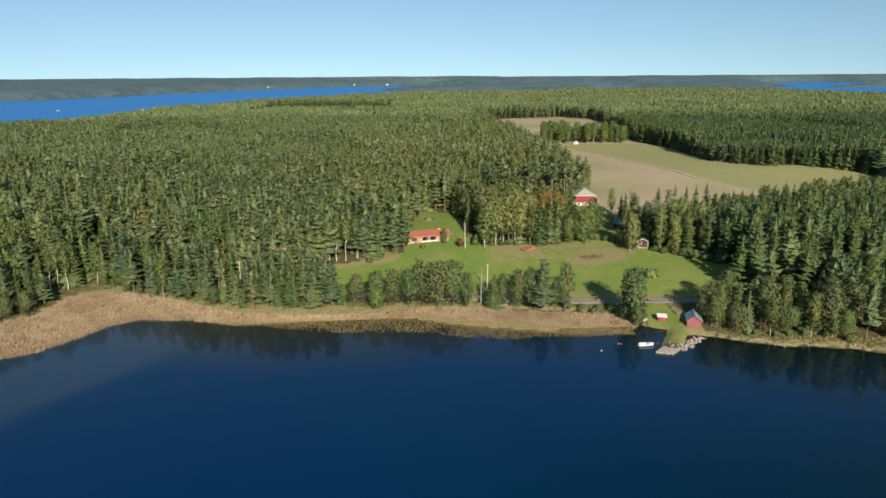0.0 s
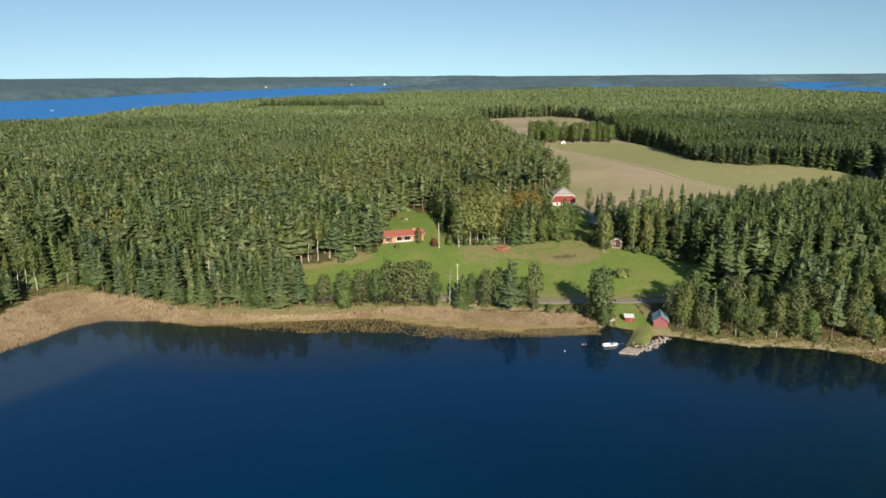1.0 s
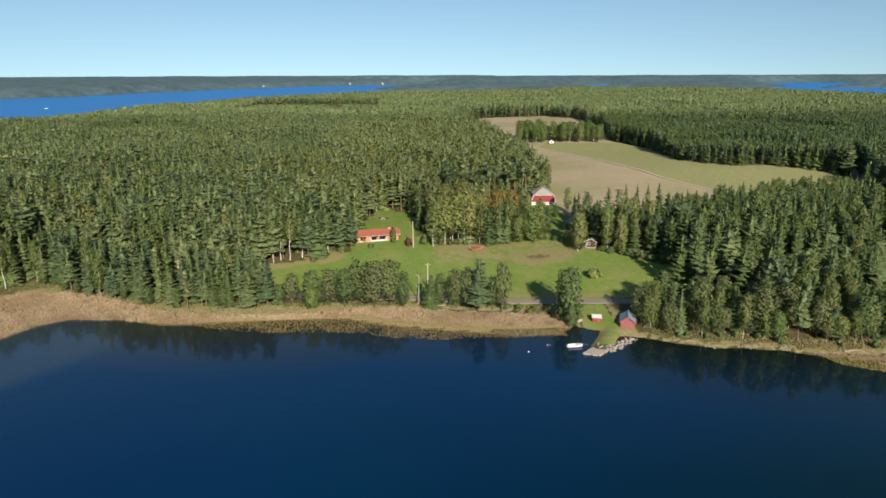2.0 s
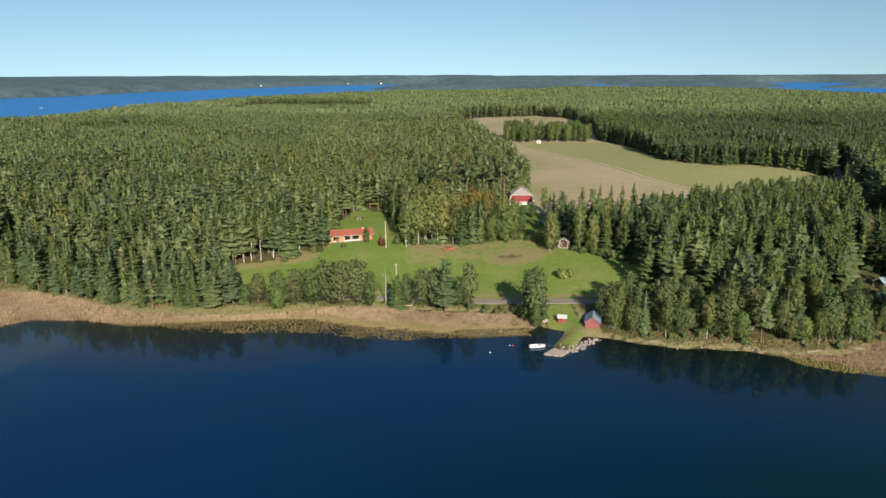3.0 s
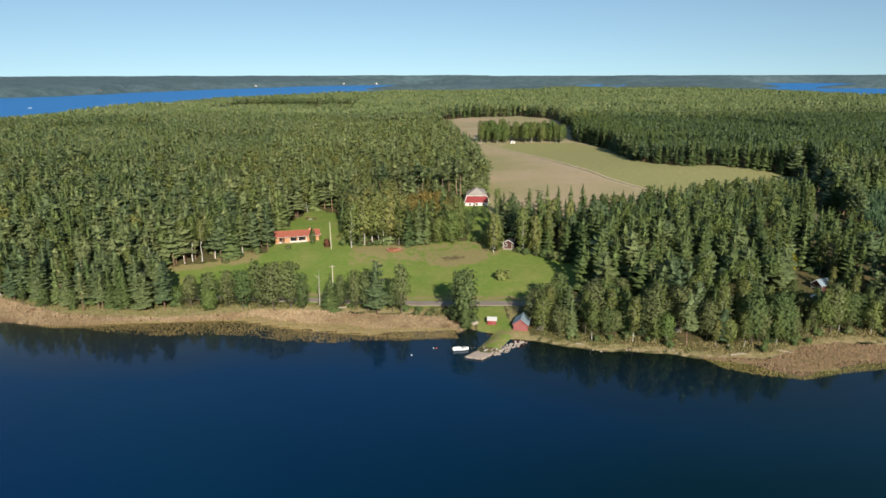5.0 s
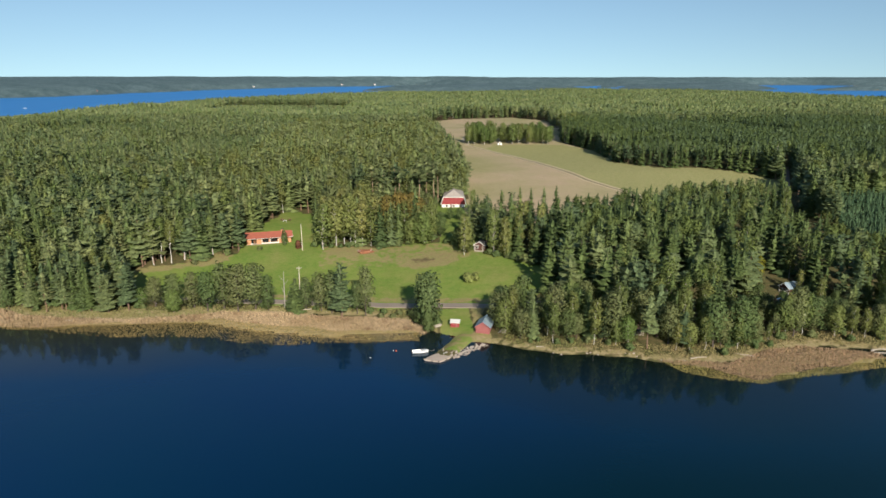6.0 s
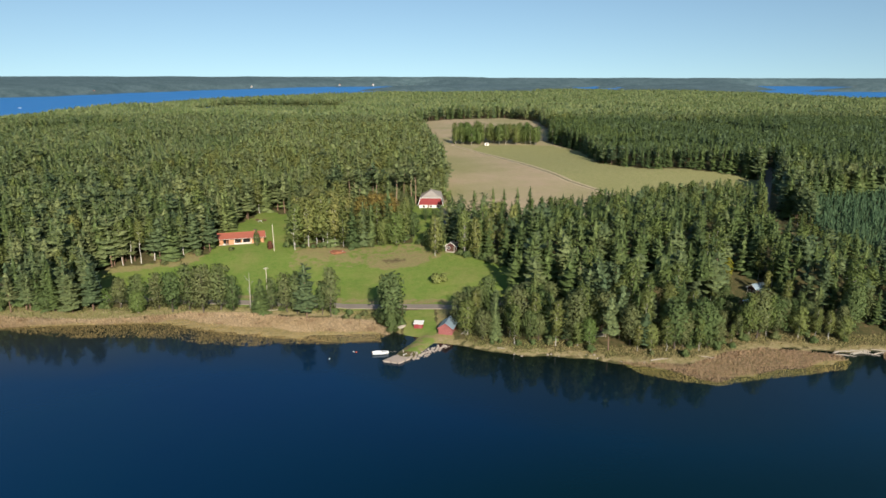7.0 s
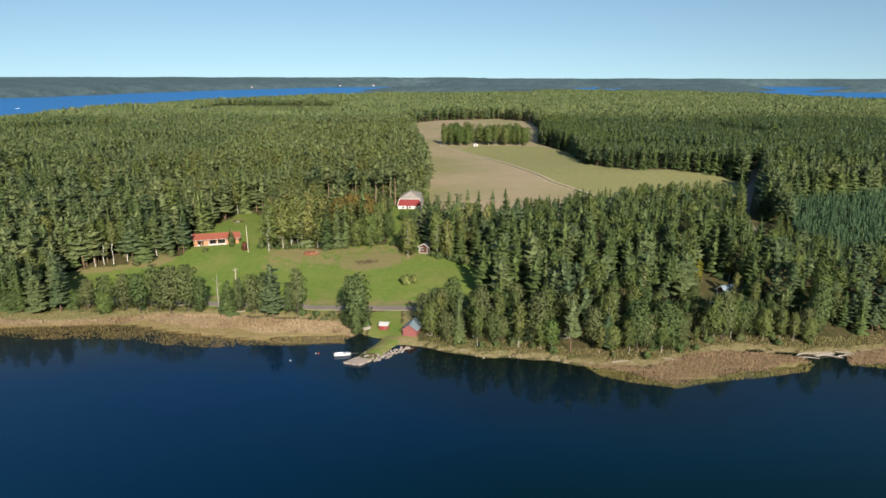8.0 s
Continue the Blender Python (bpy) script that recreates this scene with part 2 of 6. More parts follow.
def ground_material():
    m, nt, b = nodes_of("ground")

    def mask(name):
        a = nt.nodes.new("ShaderNodeAttribute")
        a.attribute_name = name
        rough_edge = noise_node(nt, 0.35, 5)
        s = nt.nodes.new("ShaderNodeMath")
        s.operation = "ADD"
        nt.links.new(a.outputs["Fac"], s.inputs[0])
        nt.links.new(rough_edge.outputs["Fac"], s.inputs[1])
        return ramp_node(nt, s.outputs[0], ((0.86, (0, 0, 0)), (1.12, (1, 1, 1))))

    n0, n1, n2, n3 = noise_node(nt, 0.016, 4, 0.6), noise_node(nt, 0.07), noise_node(nt, 0.5, 6, 0.65), noise_node(nt, 2.5, 3)
    floor = ramp_node(nt, n2.outputs["Fac"], ((0.3, (0.065, 0.070, 0.030)), (0.5, (0.105, 0.098, 0.042)), (0.72, (0.18, 0.125, 0.068))))
    lawn = ramp_node(nt, n1.outputs["Fac"], ((0.32, (0.128, 0.220, 0.036)), (0.5, (0.176, 0.250, 0.048)), (0.66, (0.27, 0.265, 0.085))))
    lawn = mix_node(nt, 0.45, lawn, ramp_node(nt, n2.outputs["Fac"], ((0.3, (0.12, 0.215, 0.036)), (0.7, (0.26, 0.275, 0.09)))))
    dry = ramp_node(nt, n2.outputs["Fac"], ((0.25, (0.23, 0.24, 0.080)), (0.5, (0.285, 0.25, 0.11)), (0.75, (0.265, 0.19, 0.10))))
    field = ramp_node(nt, n1.outputs["Fac"], ((0.3, (0.43, 0.345, 0.215)), (0.55, (0.40, 0.35, 0.19)), (0.75, (0.47, 0.375, 0.245))))
    field = mix_node(nt, 0.4, field, ramp_node(nt, n2.outputs["Fac"], ((0.3, (0.36, 0.31, 0.16)), (0.7, (0.50, 0.40, 0.25)))))
    field = mix_node(nt, 0.55, field, ramp_node(nt, n0.outputs["Fac"], ((0.36, (0.27, 0.28, 0.11)), (0.5, (0.41, 0.34, 0.20)), (0.62, (0.50, 0.37, 0.26)))))
    stubble = ramp_node(nt, n2.outputs["Fac"], ((0.3, (0.26, 0.275, 0.105)), (0.7, (0.38, 0.345, 0.16))))
    bank = ramp_node(nt, n2.outputs["Fac"], ((0.3, (0.20, 0.18, 0.07)), (0.55, (0.34, 0.28, 0.15)), (0.75, (0.42, 0.35, 0.22))))
    # Blue-green far forest, with distance haze painted into the colour.
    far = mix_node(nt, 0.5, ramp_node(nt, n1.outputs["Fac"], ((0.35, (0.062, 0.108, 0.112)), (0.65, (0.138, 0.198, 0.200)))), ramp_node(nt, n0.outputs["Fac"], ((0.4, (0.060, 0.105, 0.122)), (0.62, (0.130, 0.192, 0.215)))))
    c = mix_node(nt, mask("lawn"), floor, lawn)
    c = mix_node(nt, mask("dry"), c, dry)
    c = mix_node(nt, mask("soil"), c, ramp_node(nt, n2.outputs["Fac"], ((0.3, (0.10, 0.085, 0.045)), (0.7, (0.20, 0.15, 0.08)))))
    c = mix_node(nt, mask("field"), c, field)
    c = mix_node(nt, mask("stubble"), c, stubble)
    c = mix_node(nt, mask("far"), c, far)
    c = mix_node(nt, mask("bank"), c, bank)
    c = mix_node(nt, 0.35, c, ramp_node(nt, n3.outputs["Fac"], ((0.3, (0.4, 0.4, 0.4)), (0.7, (1.5, 1.5, 1.5)))), "MULTIPLY")
    nt.links.new(c, b.inputs["Base Color"])
    b.inputs["Roughness"].default_value = 0.95
    b.inputs["Specular IOR Level"].default_value = 0.1
    bump_node(nt, b, n3.outputs["Fac"], 0.8, 0.12)
    return m


def water_material():
    """Deep clear lake: dark blue body, small waves, smoother by the shore."""
    m, nt, b = nodes_of("lake_water")
    depth = nt.nodes.new("ShaderNodeAttribute")
    depth.attribute_name = "shallow"
    patch = noise_node(nt, 0.012, 3)
    deep = ramp_node(nt, patch.outputs["Fac"], ((0.35, (0.0, 0.022, 0.077)), (0.7, (0.0, 0.028, 0.073))))
    wind_sky = nt.nodes.new("ShaderNodeAttribute")
    wind_sky.attribute_name = "wind_sky"
    calm_sheen = nt.nodes.new("ShaderNodeAttribute")
    calm_sheen.attribute_name = "calm_sheen"
    tree_reflection, dim_sky = nt.nodes.new("ShaderNodeAttribute"), nt.nodes.new("ShaderNodeAttribute")
    tree_reflection.attribute_name, dim_sky.attribute_name = "tree_reflection", "dim_sky"
    # Near south-eastern water painted darker, for the dimmer sky it mirrors.
    deep = mix_node(nt, dim_sky.outputs["Fac"], deep, (0.0, 0.015, 0.024))
    # Olive shallows in the west; eastward the trees' dark reflection is painted in.
    bed = mix_node(nt, tree_reflection.outputs["Fac"], (0.044, 0.043, 0.013), (0.007, 0.012, 0.006))
    c = mix_node(nt, depth.outputs["Fac"], deep, bed)
    # Pale western patch: calm water's sky reflection painted into the colour.
    c = mix_node(nt, calm_sheen.outputs["Fac"], c, (0.040, 0.062, 0.075))
    # Wind-roughened open water; its bright blue paints in the reflected high sky.
    c = mix_node(nt, wind_sky.outputs["Fac"], c, (0.030, 0.200, 0.520))
    nt.links.new(c, b.inputs["Base Color"])
    b.inputs["IOR"].default_value = 1.333
    b.inputs["Specular Tint"].default_value = (0.08, 0.56, 1.0, 1)
    for socket, calm, blown in (("Roughness", 0.06, 0.45), ("Specular IOR Level", 0.5, 0.2)):
        r = nt.nodes.new("ShaderNodeMapRange")
        r.inputs["To Min"].default_value, r.inputs["To Max"].default_value = calm, blown
        nt.links.new(wind_sky.outputs["Fac"], r.inputs["Value"])
        nt.links.new(r.outputs["Result"], b.inputs[socket])
    w1, w2 = noise_node(nt, 0.9, 3), noise_node(nt, 0.12, 2)
    s = nt.nodes.new("ShaderNodeMath")
    s.operation = "MULTIPLY_ADD"
    s.inputs[1].default_value = 3.0
    nt.links.new(w2.outputs["Fac"], s.inputs[0])
    nt.links.new(w1.outputs["Fac"], s.inputs[2])
    bump_node(nt, b, s.outputs[0], 0.04, 0.3)
    return m


M["ground"], M["water"] = ground_material(), water_material()

# ---- ground and water ----
def inside(px, py, poly):
    """Which points lie in a polygon of the plan."""
    res = np.zeros(np.shape(px), bool)
    n = len(poly)
    for i in range(n):
        (x0, y0), (x1, y1) = poly[i], poly[(i + 1) % n]
        if y0 != y1:
            res ^= ((y0 > py) != (y1 > py)) & (px < (x1 - x0) * (py - y0) / (y1 - y0) + x0)
    return res


LAWN = ((-30, 238), (-38, 250), (-40, 257), (-30, 260), (-18, 263), (-6, 268), (2, 273), (-1, 290), (3, 306), (6, 318), (11, 338), (25, 330), (32, 305), (33, 282), (53, 277), (72, 279), (91, 275), (100, 263), (113, 250), (127, 238), (122, 227), (109, 217), (92, 216), (67, 219), (30, 226), (-3, 231))
FIELD = ((98, 322), (102, 350), (108, 430), (106, 540), (102, 700), (97, 850), (112, 915), (150, 955), (228, 990), (262, 905), (240, 727), (216, 624), (227, 552), (217, 470), (240, 440), (266, 446), (294, 418), (300, 403), (283, 372), (268, 345), (252, 330), (240, 336), (200, 322), (160, 303), (130, 288), (112, 282), (106, 300))
STUBBLE = ((137, 566), (151, 527), (163, 485), (174, 437), (180, 406), (187.5, 384), (207, 330), (240, 336), (252, 330), (268, 345), (283, 372), (300, 403), (294, 418), (266, 446), (240, 440), (217, 470), (227, 552), (214, 596), (150, 598))
GROVE = ((126, 606), (134, 600), (200, 602), (206, 612), (202, 640), (132, 648))
YARD = ((79, 318), (77, 346), (106, 350), (108, 326), (101, 300), (100, 266), (86, 270), (82, 296))
HAMLET = ((186, 203), (188, 224), (201, 229), (206, 222), (202, 207), (196, 202))
CLEARED = ((236, 268), (248, 302), (267, 345), (282, 372), (299, 402), (330, 460), (337, 456), (306, 398), (289, 366), (262, 312), (250, 272))
PLANTING = ((254, 264), (264, 294), (279, 334), (357, 357), (420, 372), (420, 232), (290, 234), (262, 244))
REED_WEST = ((-260, 182), (-200, 176), (-116, 189), (-108, 193), (-101, 203), (-95, 214), (-88, 219), (-72, 217.6), (-62, 214.5), (-55, 211.5), (-43, 211.8), (-28, 212.8), (-15, 213.4), (-3, 213.6), (6, 211.5), (14.7, 206.9), (27, 202), (45, 197.5), (60, 194.2), (70, 195), (75, 200.5), (73, 208), (62, 214), (45, 216.5), (26, 221), (7, 222), (-8, 218), (-20, 217.3), (-32, 218), (-45, 219.7), (-58, 223), (-67, 228), (-81, 236.5), (-95, 243.5), (-114, 250), (-122, 245), (-125, 227), (-134, 213), (-160, 206), (-260, 190))
REED_EAST = ((139, 174), (142, 167), (150, 162), (160, 158.5), (170, 161.5), (185, 163.5), (199, 166.5), (203.5, 171), (203, 176), (193, 180), (183, 182), (170, 178), (158, 172))
REED_COVE = ((213, 170), (222, 167), (260, 166), (300, 170), (300, 184), (230, 180), (217, 177))

xs = np.unique(np.concatenate([np.arange(-5000, -2200, 200), np.arange(-2200, -900, 65), np.arange(-900, -300, 30), np.arange(-300, -140, 8), np.arange(-140, 232, 2.5), np.arange(232, 360, 6), np.arange(360, 1000, 30), np.arange(1000, 3400, 65), np.arange(3400, 5001, 200)]))
ys = np.unique(np.concatenate([np.arange(-5000, 100, 300), np.arange(100, 170, 8), np.arange(170, 290, 2.2), np.arange(290, 470, 4), np.arange(470, 1000, 9), np.arange(1000, 2300, 40), np.arange(2300, 4991, 42)]))


def grid_mesh(name, gx, gy, z, masks, material):
    nx, ny = len(gx), len(gy)
    X, Y = np.meshgrid(gx, gy)
    co = np.stack([X, Y, z], -1).reshape(-1, 3)
    i = (np.arange(ny - 1)[:, None] * nx + np.arange(nx - 1)[None]).ravel()
    quads = np.stack([i, i + 1, i + nx + 1, i + nx], -1)
    me = bpy.data.meshes.new(name)
    me.vertices.add(len(co))
    me.vertices.foreach_set("co", co.ravel().astype(np.float32))
    me.loops.add(quads.size)
    me.loops.foreach_set("vertex_index", quads.ravel().astype(np.int32))
    me.polygons.add(len(quads))
    me.polygons.foreach_set("loop_start", np.arange(0, quads.size, 4, dtype=np.int32))
    me.polygons.foreach_set("use_smooth", np.ones(len(quads), bool))
    for key, values in masks.items():
        me.attributes.new(key, "FLOAT", "POINT").data.foreach_set("value", np.asarray(values, np.float32).ravel())
    me.materials.append(material)
    me.update(calc_edges=True)
    return new(name, me)


GX, GY = np.meshgrid(xs, ys)
GZ = height(GX, GY)
reedy = inside(GX, GY, REED_WEST) | inside(GX, GY, REED_EAST) | inside(GX, GY, REED_COVE)
GZ = np.where(reedy & (GY - np.interp(GX, (-60, -28, 8, 41, 75, 139, 160, 203), (212, 213, 209, 198.5, 199, 174, 161, 171)) > 0), np.maximum(GZ, 0.06), GZ)
in_field = inside(GX, GY, FIELD)
brown = np.exp(-(((GX - 78) / 9) ** 2 + ((GY - 256) / 6) ** 2)) + np.exp(-(((GX - 48) / 7) ** 2 + ((GY - 275) / 4) ** 2)) + 0.95 * np.exp(-(((GX + 8) / 8) ** 2 + ((GY - 268) / 7) ** 2)) + 0.66 * np.exp(-((GX + 27) / 14) ** 2 - ((GY - 259 - 0.2 * (GX + 27)) / 4) ** 2)
edge_dry = np.clip((GY - 250) / 26, 0, 0.44) * inside(GX, GY, LAWN) * (GX > 34)
slip = np.clip(1 - np.abs(GX - 84) / 9, 0, 1) * (GY < 216) * (GY > 184)
d_shore = GY - shore(GX)
verge = 0.62 * np.exp(-((GY - road_y(GX) - 4.5) / 2.6) ** 2) * (GX > -10) * (GX < 112) + 0.5 * np.exp(-((GY - road_y(GX) + 5) / 3) ** 2) * (GX > 20) * (GX < 74)
ground = grid_mesh("ground", xs, ys, GZ, {
    "lawn": (inside(GX, GY, LAWN) | inside(GX, GY, YARD) | (slip > 0.45)) * 1.0, "field": in_field * 1.0, "stubble": inside(GX, GY, STUBBLE) * 1.0,
    "soil": 0.50 * np.exp(-((GX - 76) / 10) ** 2 - ((GY - 259) / 4.2) ** 2), "dry": np.clip(brown + edge_dry + verge + 0.55 * (slip > 0.05) * (slip < 0.5) + 0.42 * (slip > 0.05) * (GY < 197), 0, 1) + inside(GX, GY, HAMLET) * 0.2 + inside(GX, GY, CLEARED) * 0.3,
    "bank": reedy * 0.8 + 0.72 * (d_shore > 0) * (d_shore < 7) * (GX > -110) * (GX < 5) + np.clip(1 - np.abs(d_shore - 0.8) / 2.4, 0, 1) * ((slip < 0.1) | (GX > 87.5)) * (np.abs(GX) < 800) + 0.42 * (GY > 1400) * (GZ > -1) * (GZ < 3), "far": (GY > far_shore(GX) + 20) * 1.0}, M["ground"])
tagged(ground, "rolling island ground with green lawn, straw-coloured field and forest floor", "ground", kind="structure")

wx = np.unique(np.concatenate([np.arange(-5000, -300, 200), np.arange(-300, 400, 4), np.arange(400, 5001, 200)]))
wy = np.unique(np.concatenate([np.arange(-5000, 60, 200), np.arange(60, 262, 3), np.arange(262, 500, 30), np.arange(500, 4991, 150)]))
WX, WY = np.meshgrid(wx, wy)
# Wide falloff: real shallows, plus the shore trees' reflection painted as colour.
near_shore = np.clip(1 + (WY - shore(WX)) / 46, 0, 1) ** 0.8 * (WY < 300)
# Outline of the painted sky sheen in the west.
sheen_patch = np.clip((np.interp(WY, (130, 146, 159, 170, 184, 201, 212), (-96, -92, -85.8, -76.8, -66.7, -58, -70)) - WX) / 9, 0, 1) * np.clip((WY - 120) / 40, 0, 1) * (WY < 260)
water = grid_mesh("water", wx, wy, np.zeros_like(WX), {"shallow": np.clip(near_shore, 0, 1), "calm_sheen": 0.55 * sheen_patch, "tree_reflection": np.interp(WX, (-70, 10, 90), (0, 0.55, 1)), "dim_sky": np.clip((165 - WY) / 50, 0, 1) * np.clip((WX + 10) / 120, 0, 1), "wind_sky": np.clip((WY - 450) / 200, 0, 1)}, M["water"])
tagged(water, "dark blue calm lake water with small ripples", "water", kind="structure")

# ---- trees ----
rng = np.random.default_rng(7)


def soup(name, tris, tints, material_ids, materials, normals=None):
    """One mesh of loose triangles; tints: one number for each triangle. normals: a soft shading direction for each corner."""
    n = len(tris)
    tris = np.asarray(tris, np.float32)
    if normals is not None:
        face = np.cross(tris[:, 1] - tris[:, 0], tris[:, 2] - tris[:, 0])
        flip = np.einsum("ij,ij->i", face, normals.mean(1)) < 0
        tris = np.where(flip[:, None, None], tris[:, ::-1], tris)
        normals = np.where(flip[:, None, None], normals[:, ::-1], normals)
    me = bpy.data.meshes.new(name)
    me.vertices.add(3 * n)
    me.vertices.foreach_set("co", np.ascontiguousarray(tris, np.float32).ravel())
    me.loops.add(3 * n)
    me.loops.foreach_set("vertex_index", np.arange(3 * n, dtype=np.int32))
    me.polygons.add(n)
    me.polygons.foreach_set("loop_start", np.arange(0, 3 * n, 3, dtype=np.int32))
    me.polygons.foreach_set("material_index", np.asarray(material_ids, np.int32))
    me.attributes.new("tint", "FLOAT", "FACE").data.foreach_set("value", np.asarray(tints, np.float32))
    if normals is not None:
        me.attributes.new("custom_normal", "FLOAT_VECTOR", "POINT").data.foreach_set("vector", np.ascontiguousarray(normals, np.float32).ravel())
    for m in materials:
        me.materials.append(m)
    me.update(calc_edges=True)
    return me


def soft(tris, centre, squash=1.0, up=0.3, own=0.45):
    """Corner directions that point away from a centre line or point, mixed with the faces' own."""
    face = unit(np.cross(tris[:, 1] - tris[:, 0], tris[:, 2] - tris[:, 0]))
    out = unit((tris - centre) * (1, 1, squash)) + (0, 0, up)
    mean = out.mean(1)
    face = np.where(np.einsum("ij,ij->i", face, mean)[:, None] < 0, -face, face)
    return unit(unit(out) + own * face[:, None])


def face_normals(tris):
    return np.repeat(unit(np.cross(tris[:, 1] - tris[:, 0], tris[:, 2] - tris[:, 0]))[:, None], 3, 1)


def unit(v):
    return v / np.maximum(np.linalg.norm(v, axis=-1, keepdims=True), 1e-9)


def sprays(centres, normals, size, droop=0.0):
    """Small leafy triangles, facing about along their normals."""
    n = len(centres)
    nrm = unit(normals + 0.75 * rng.normal(size=(n, 3)))
    a = unit(np.cross(nrm, rng.normal(size=(n, 3))))
    b = np.cross(nrm, a)
    s = size * rng.uniform(0.6, 1.35, (n, 1))
    turn = rng.uniform(0, 6.28, n)
    res = np.empty((n, 3, 3))
    for k in range(3):
        t = (turn + k * 2.094 + rng.uniform(-0.4, 0.4, n))[:, None]
        res[:, k] = centres + s * (np.cos(t) * a + np.sin(t) * b)
    if droop:
        res[:, 2, 2] -= droop * s[:, 0]
    return res


def tube(points, radii, sides):
    """A tapered round stem along points, as triangles."""
    rings = []
    for p, r in zip(points, radii):
        t = np.arange(sides) * 2 * np.pi / sides
        rings.append(np.stack([p[0] + r * np.cos(t), p[1] + r * np.sin(t), np.full(sides, p[2])], -1))
    out = []
    for lo, hi in zip(rings, rings[1:]):
        for k in range(sides):
            j = (k + 1) % sides
            out += [(lo[k], lo[j], hi[j]), (lo[k], hi[j], hi[k])]
    return np.array(out)


def limb(a, b, r):
    """A thin branch from a to b, as triangles."""
    a, b = np.array(a, float), np.array(b, float)
    ax = unit(b - a)
    u = unit(np.cross(ax, (0.3, 0.2, 0.9)))
    v = np.cross(ax, u)
    ring = [a + r * (np.cos(t) * u + np.sin(t) * v) for t in (0, 2.09, 4.19)]
    return np.array([(ring[k], ring[(k + 1) % 3], b) for k in range(3)])


def stem(h, r, lean=0.0, sides=6, parts=5):
    z = np.linspace(-0.6, h, parts)
    bend = rng.normal(scale=0.012 * h, size=(parts, 2))
    bend[0] = 0
    pts = [(bx + lean * zz, by, zz) for (bx, by), zz in zip(bend, z)]
    return tube(pts, [r * max(0.12, 1 - 0.9 * max(zz, 0) / h) * (1.35 if i == 0 else 1) for i, zz in enumerate(z)], sides)


def boughs(h, whorls, points, radius, power, low, wobble, droop, lift, width, forks=False):
    """Whorls of single boughs, each a narrow roof-shaped spray that leaves gaps to the next. droop: fall of the lowest; lift: rise of the topmost."""
    out, gap = [], h * (1 - low) / whorls
    for i in range(whorls):
        f = low + (1 - low) * (i + 0.5 * rng.uniform()) / whorls
        u = (f - low) / (1 - low)
        n = max(3, round(points * (1 - 0.45 * u)))
        cx, cy = rng.normal(scale=wobble * radius, size=2)
        t = rng.uniform(0, 6.28) + (np.arange(n) + rng.uniform(-0.35, 0.35, n)) * 6.283 / n
        L = np.maximum(radius * max(1 - f, 0.02) ** power * rng.uniform(0.62, 1.25, n), 0.3)
        fall = (droop * (1 - f) - lift * f + rng.normal(scale=0.09, size=n)) * L
        base = np.stack([np.full(n, cx * 0.5), np.full(n, cy * 0.5), h * f + rng.uniform(-0.5, 0.5, n) * gap], -1)
        for turn, a0, long in ((0.0, 0.0, 1.0),) if not forks else ((0.0, 0.0, 1.0), (0.62, 0.38, 0.52), (-0.62, 0.38, 0.52)):
            d = np.stack([np.cos(t), np.sin(t), -fall / L], -1)
            root_at = base + d * (a0 * L)[:, None]
            e = np.stack([np.cos(t + turn), np.sin(t + turn), -fall / L], -1)
            side = np.stack([-np.sin(t + turn), np.cos(t + turn), np.full(n, -0.35)], -1)
            other = side * (-1, -1, 1)
            reach = (L * long)[:, None]
            w = width * reach * rng.uniform(0.8, 1.2, (n, 1)) * (0.72 if forks else 1.0)
            tip, mid = root_at + e * reach, root_at + e * reach * 0.55
            out.append(np.stack([root_at, mid + side * w, tip], 1))
            out.append(np.stack([root_at, tip, mid + other * w], 1))
    return np.concatenate(out)


def skirts(h, whorls, points, radius, power, low, wobble, droop, lift):
    """Whorls of branches, each a ragged star that hangs from the stem, narrower towards the tip."""
    crown, gap = [], h * (1 - low) / whorls
    for i in range(whorls):
        f = low + (1 - low) * i / whorls
        L = max(radius * (1 - f) ** power * min(1, 0.6 + 3 * (f - low)) * rng.uniform(0.84, 1.16), 0.35)
        cx, cy = rng.normal(scale=wobble * radius, size=2)
        t = rng.uniform(0, 6.28) + (np.arange(points) + rng.uniform(-0.25, 0.25, points)) * 6.283 / points
        long = L * rng.uniform(0.6, 1.3, points) * np.where(np.arange(points) % 2, 1.0, rng.uniform(0.42, 0.66, points))
        z = h * f - droop * long * rng.uniform(0.1, 0.9, points) + rng.uniform(-0.6, 0.6, points) * gap
        tips = np.stack([cx + long * np.cos(t), cy + long * np.sin(t), z], -1)
        apex = np.array((cx * 0.5, cy * 0.5, min(h * f + gap * lift, h)))
        crown += [(apex + rng.normal(scale=0.04, size=3), tips[k], tips[(k + 1) % points]) for k in range(points)]
    return np.array(crown)


BARE = np.zeros((0, 3, 3))


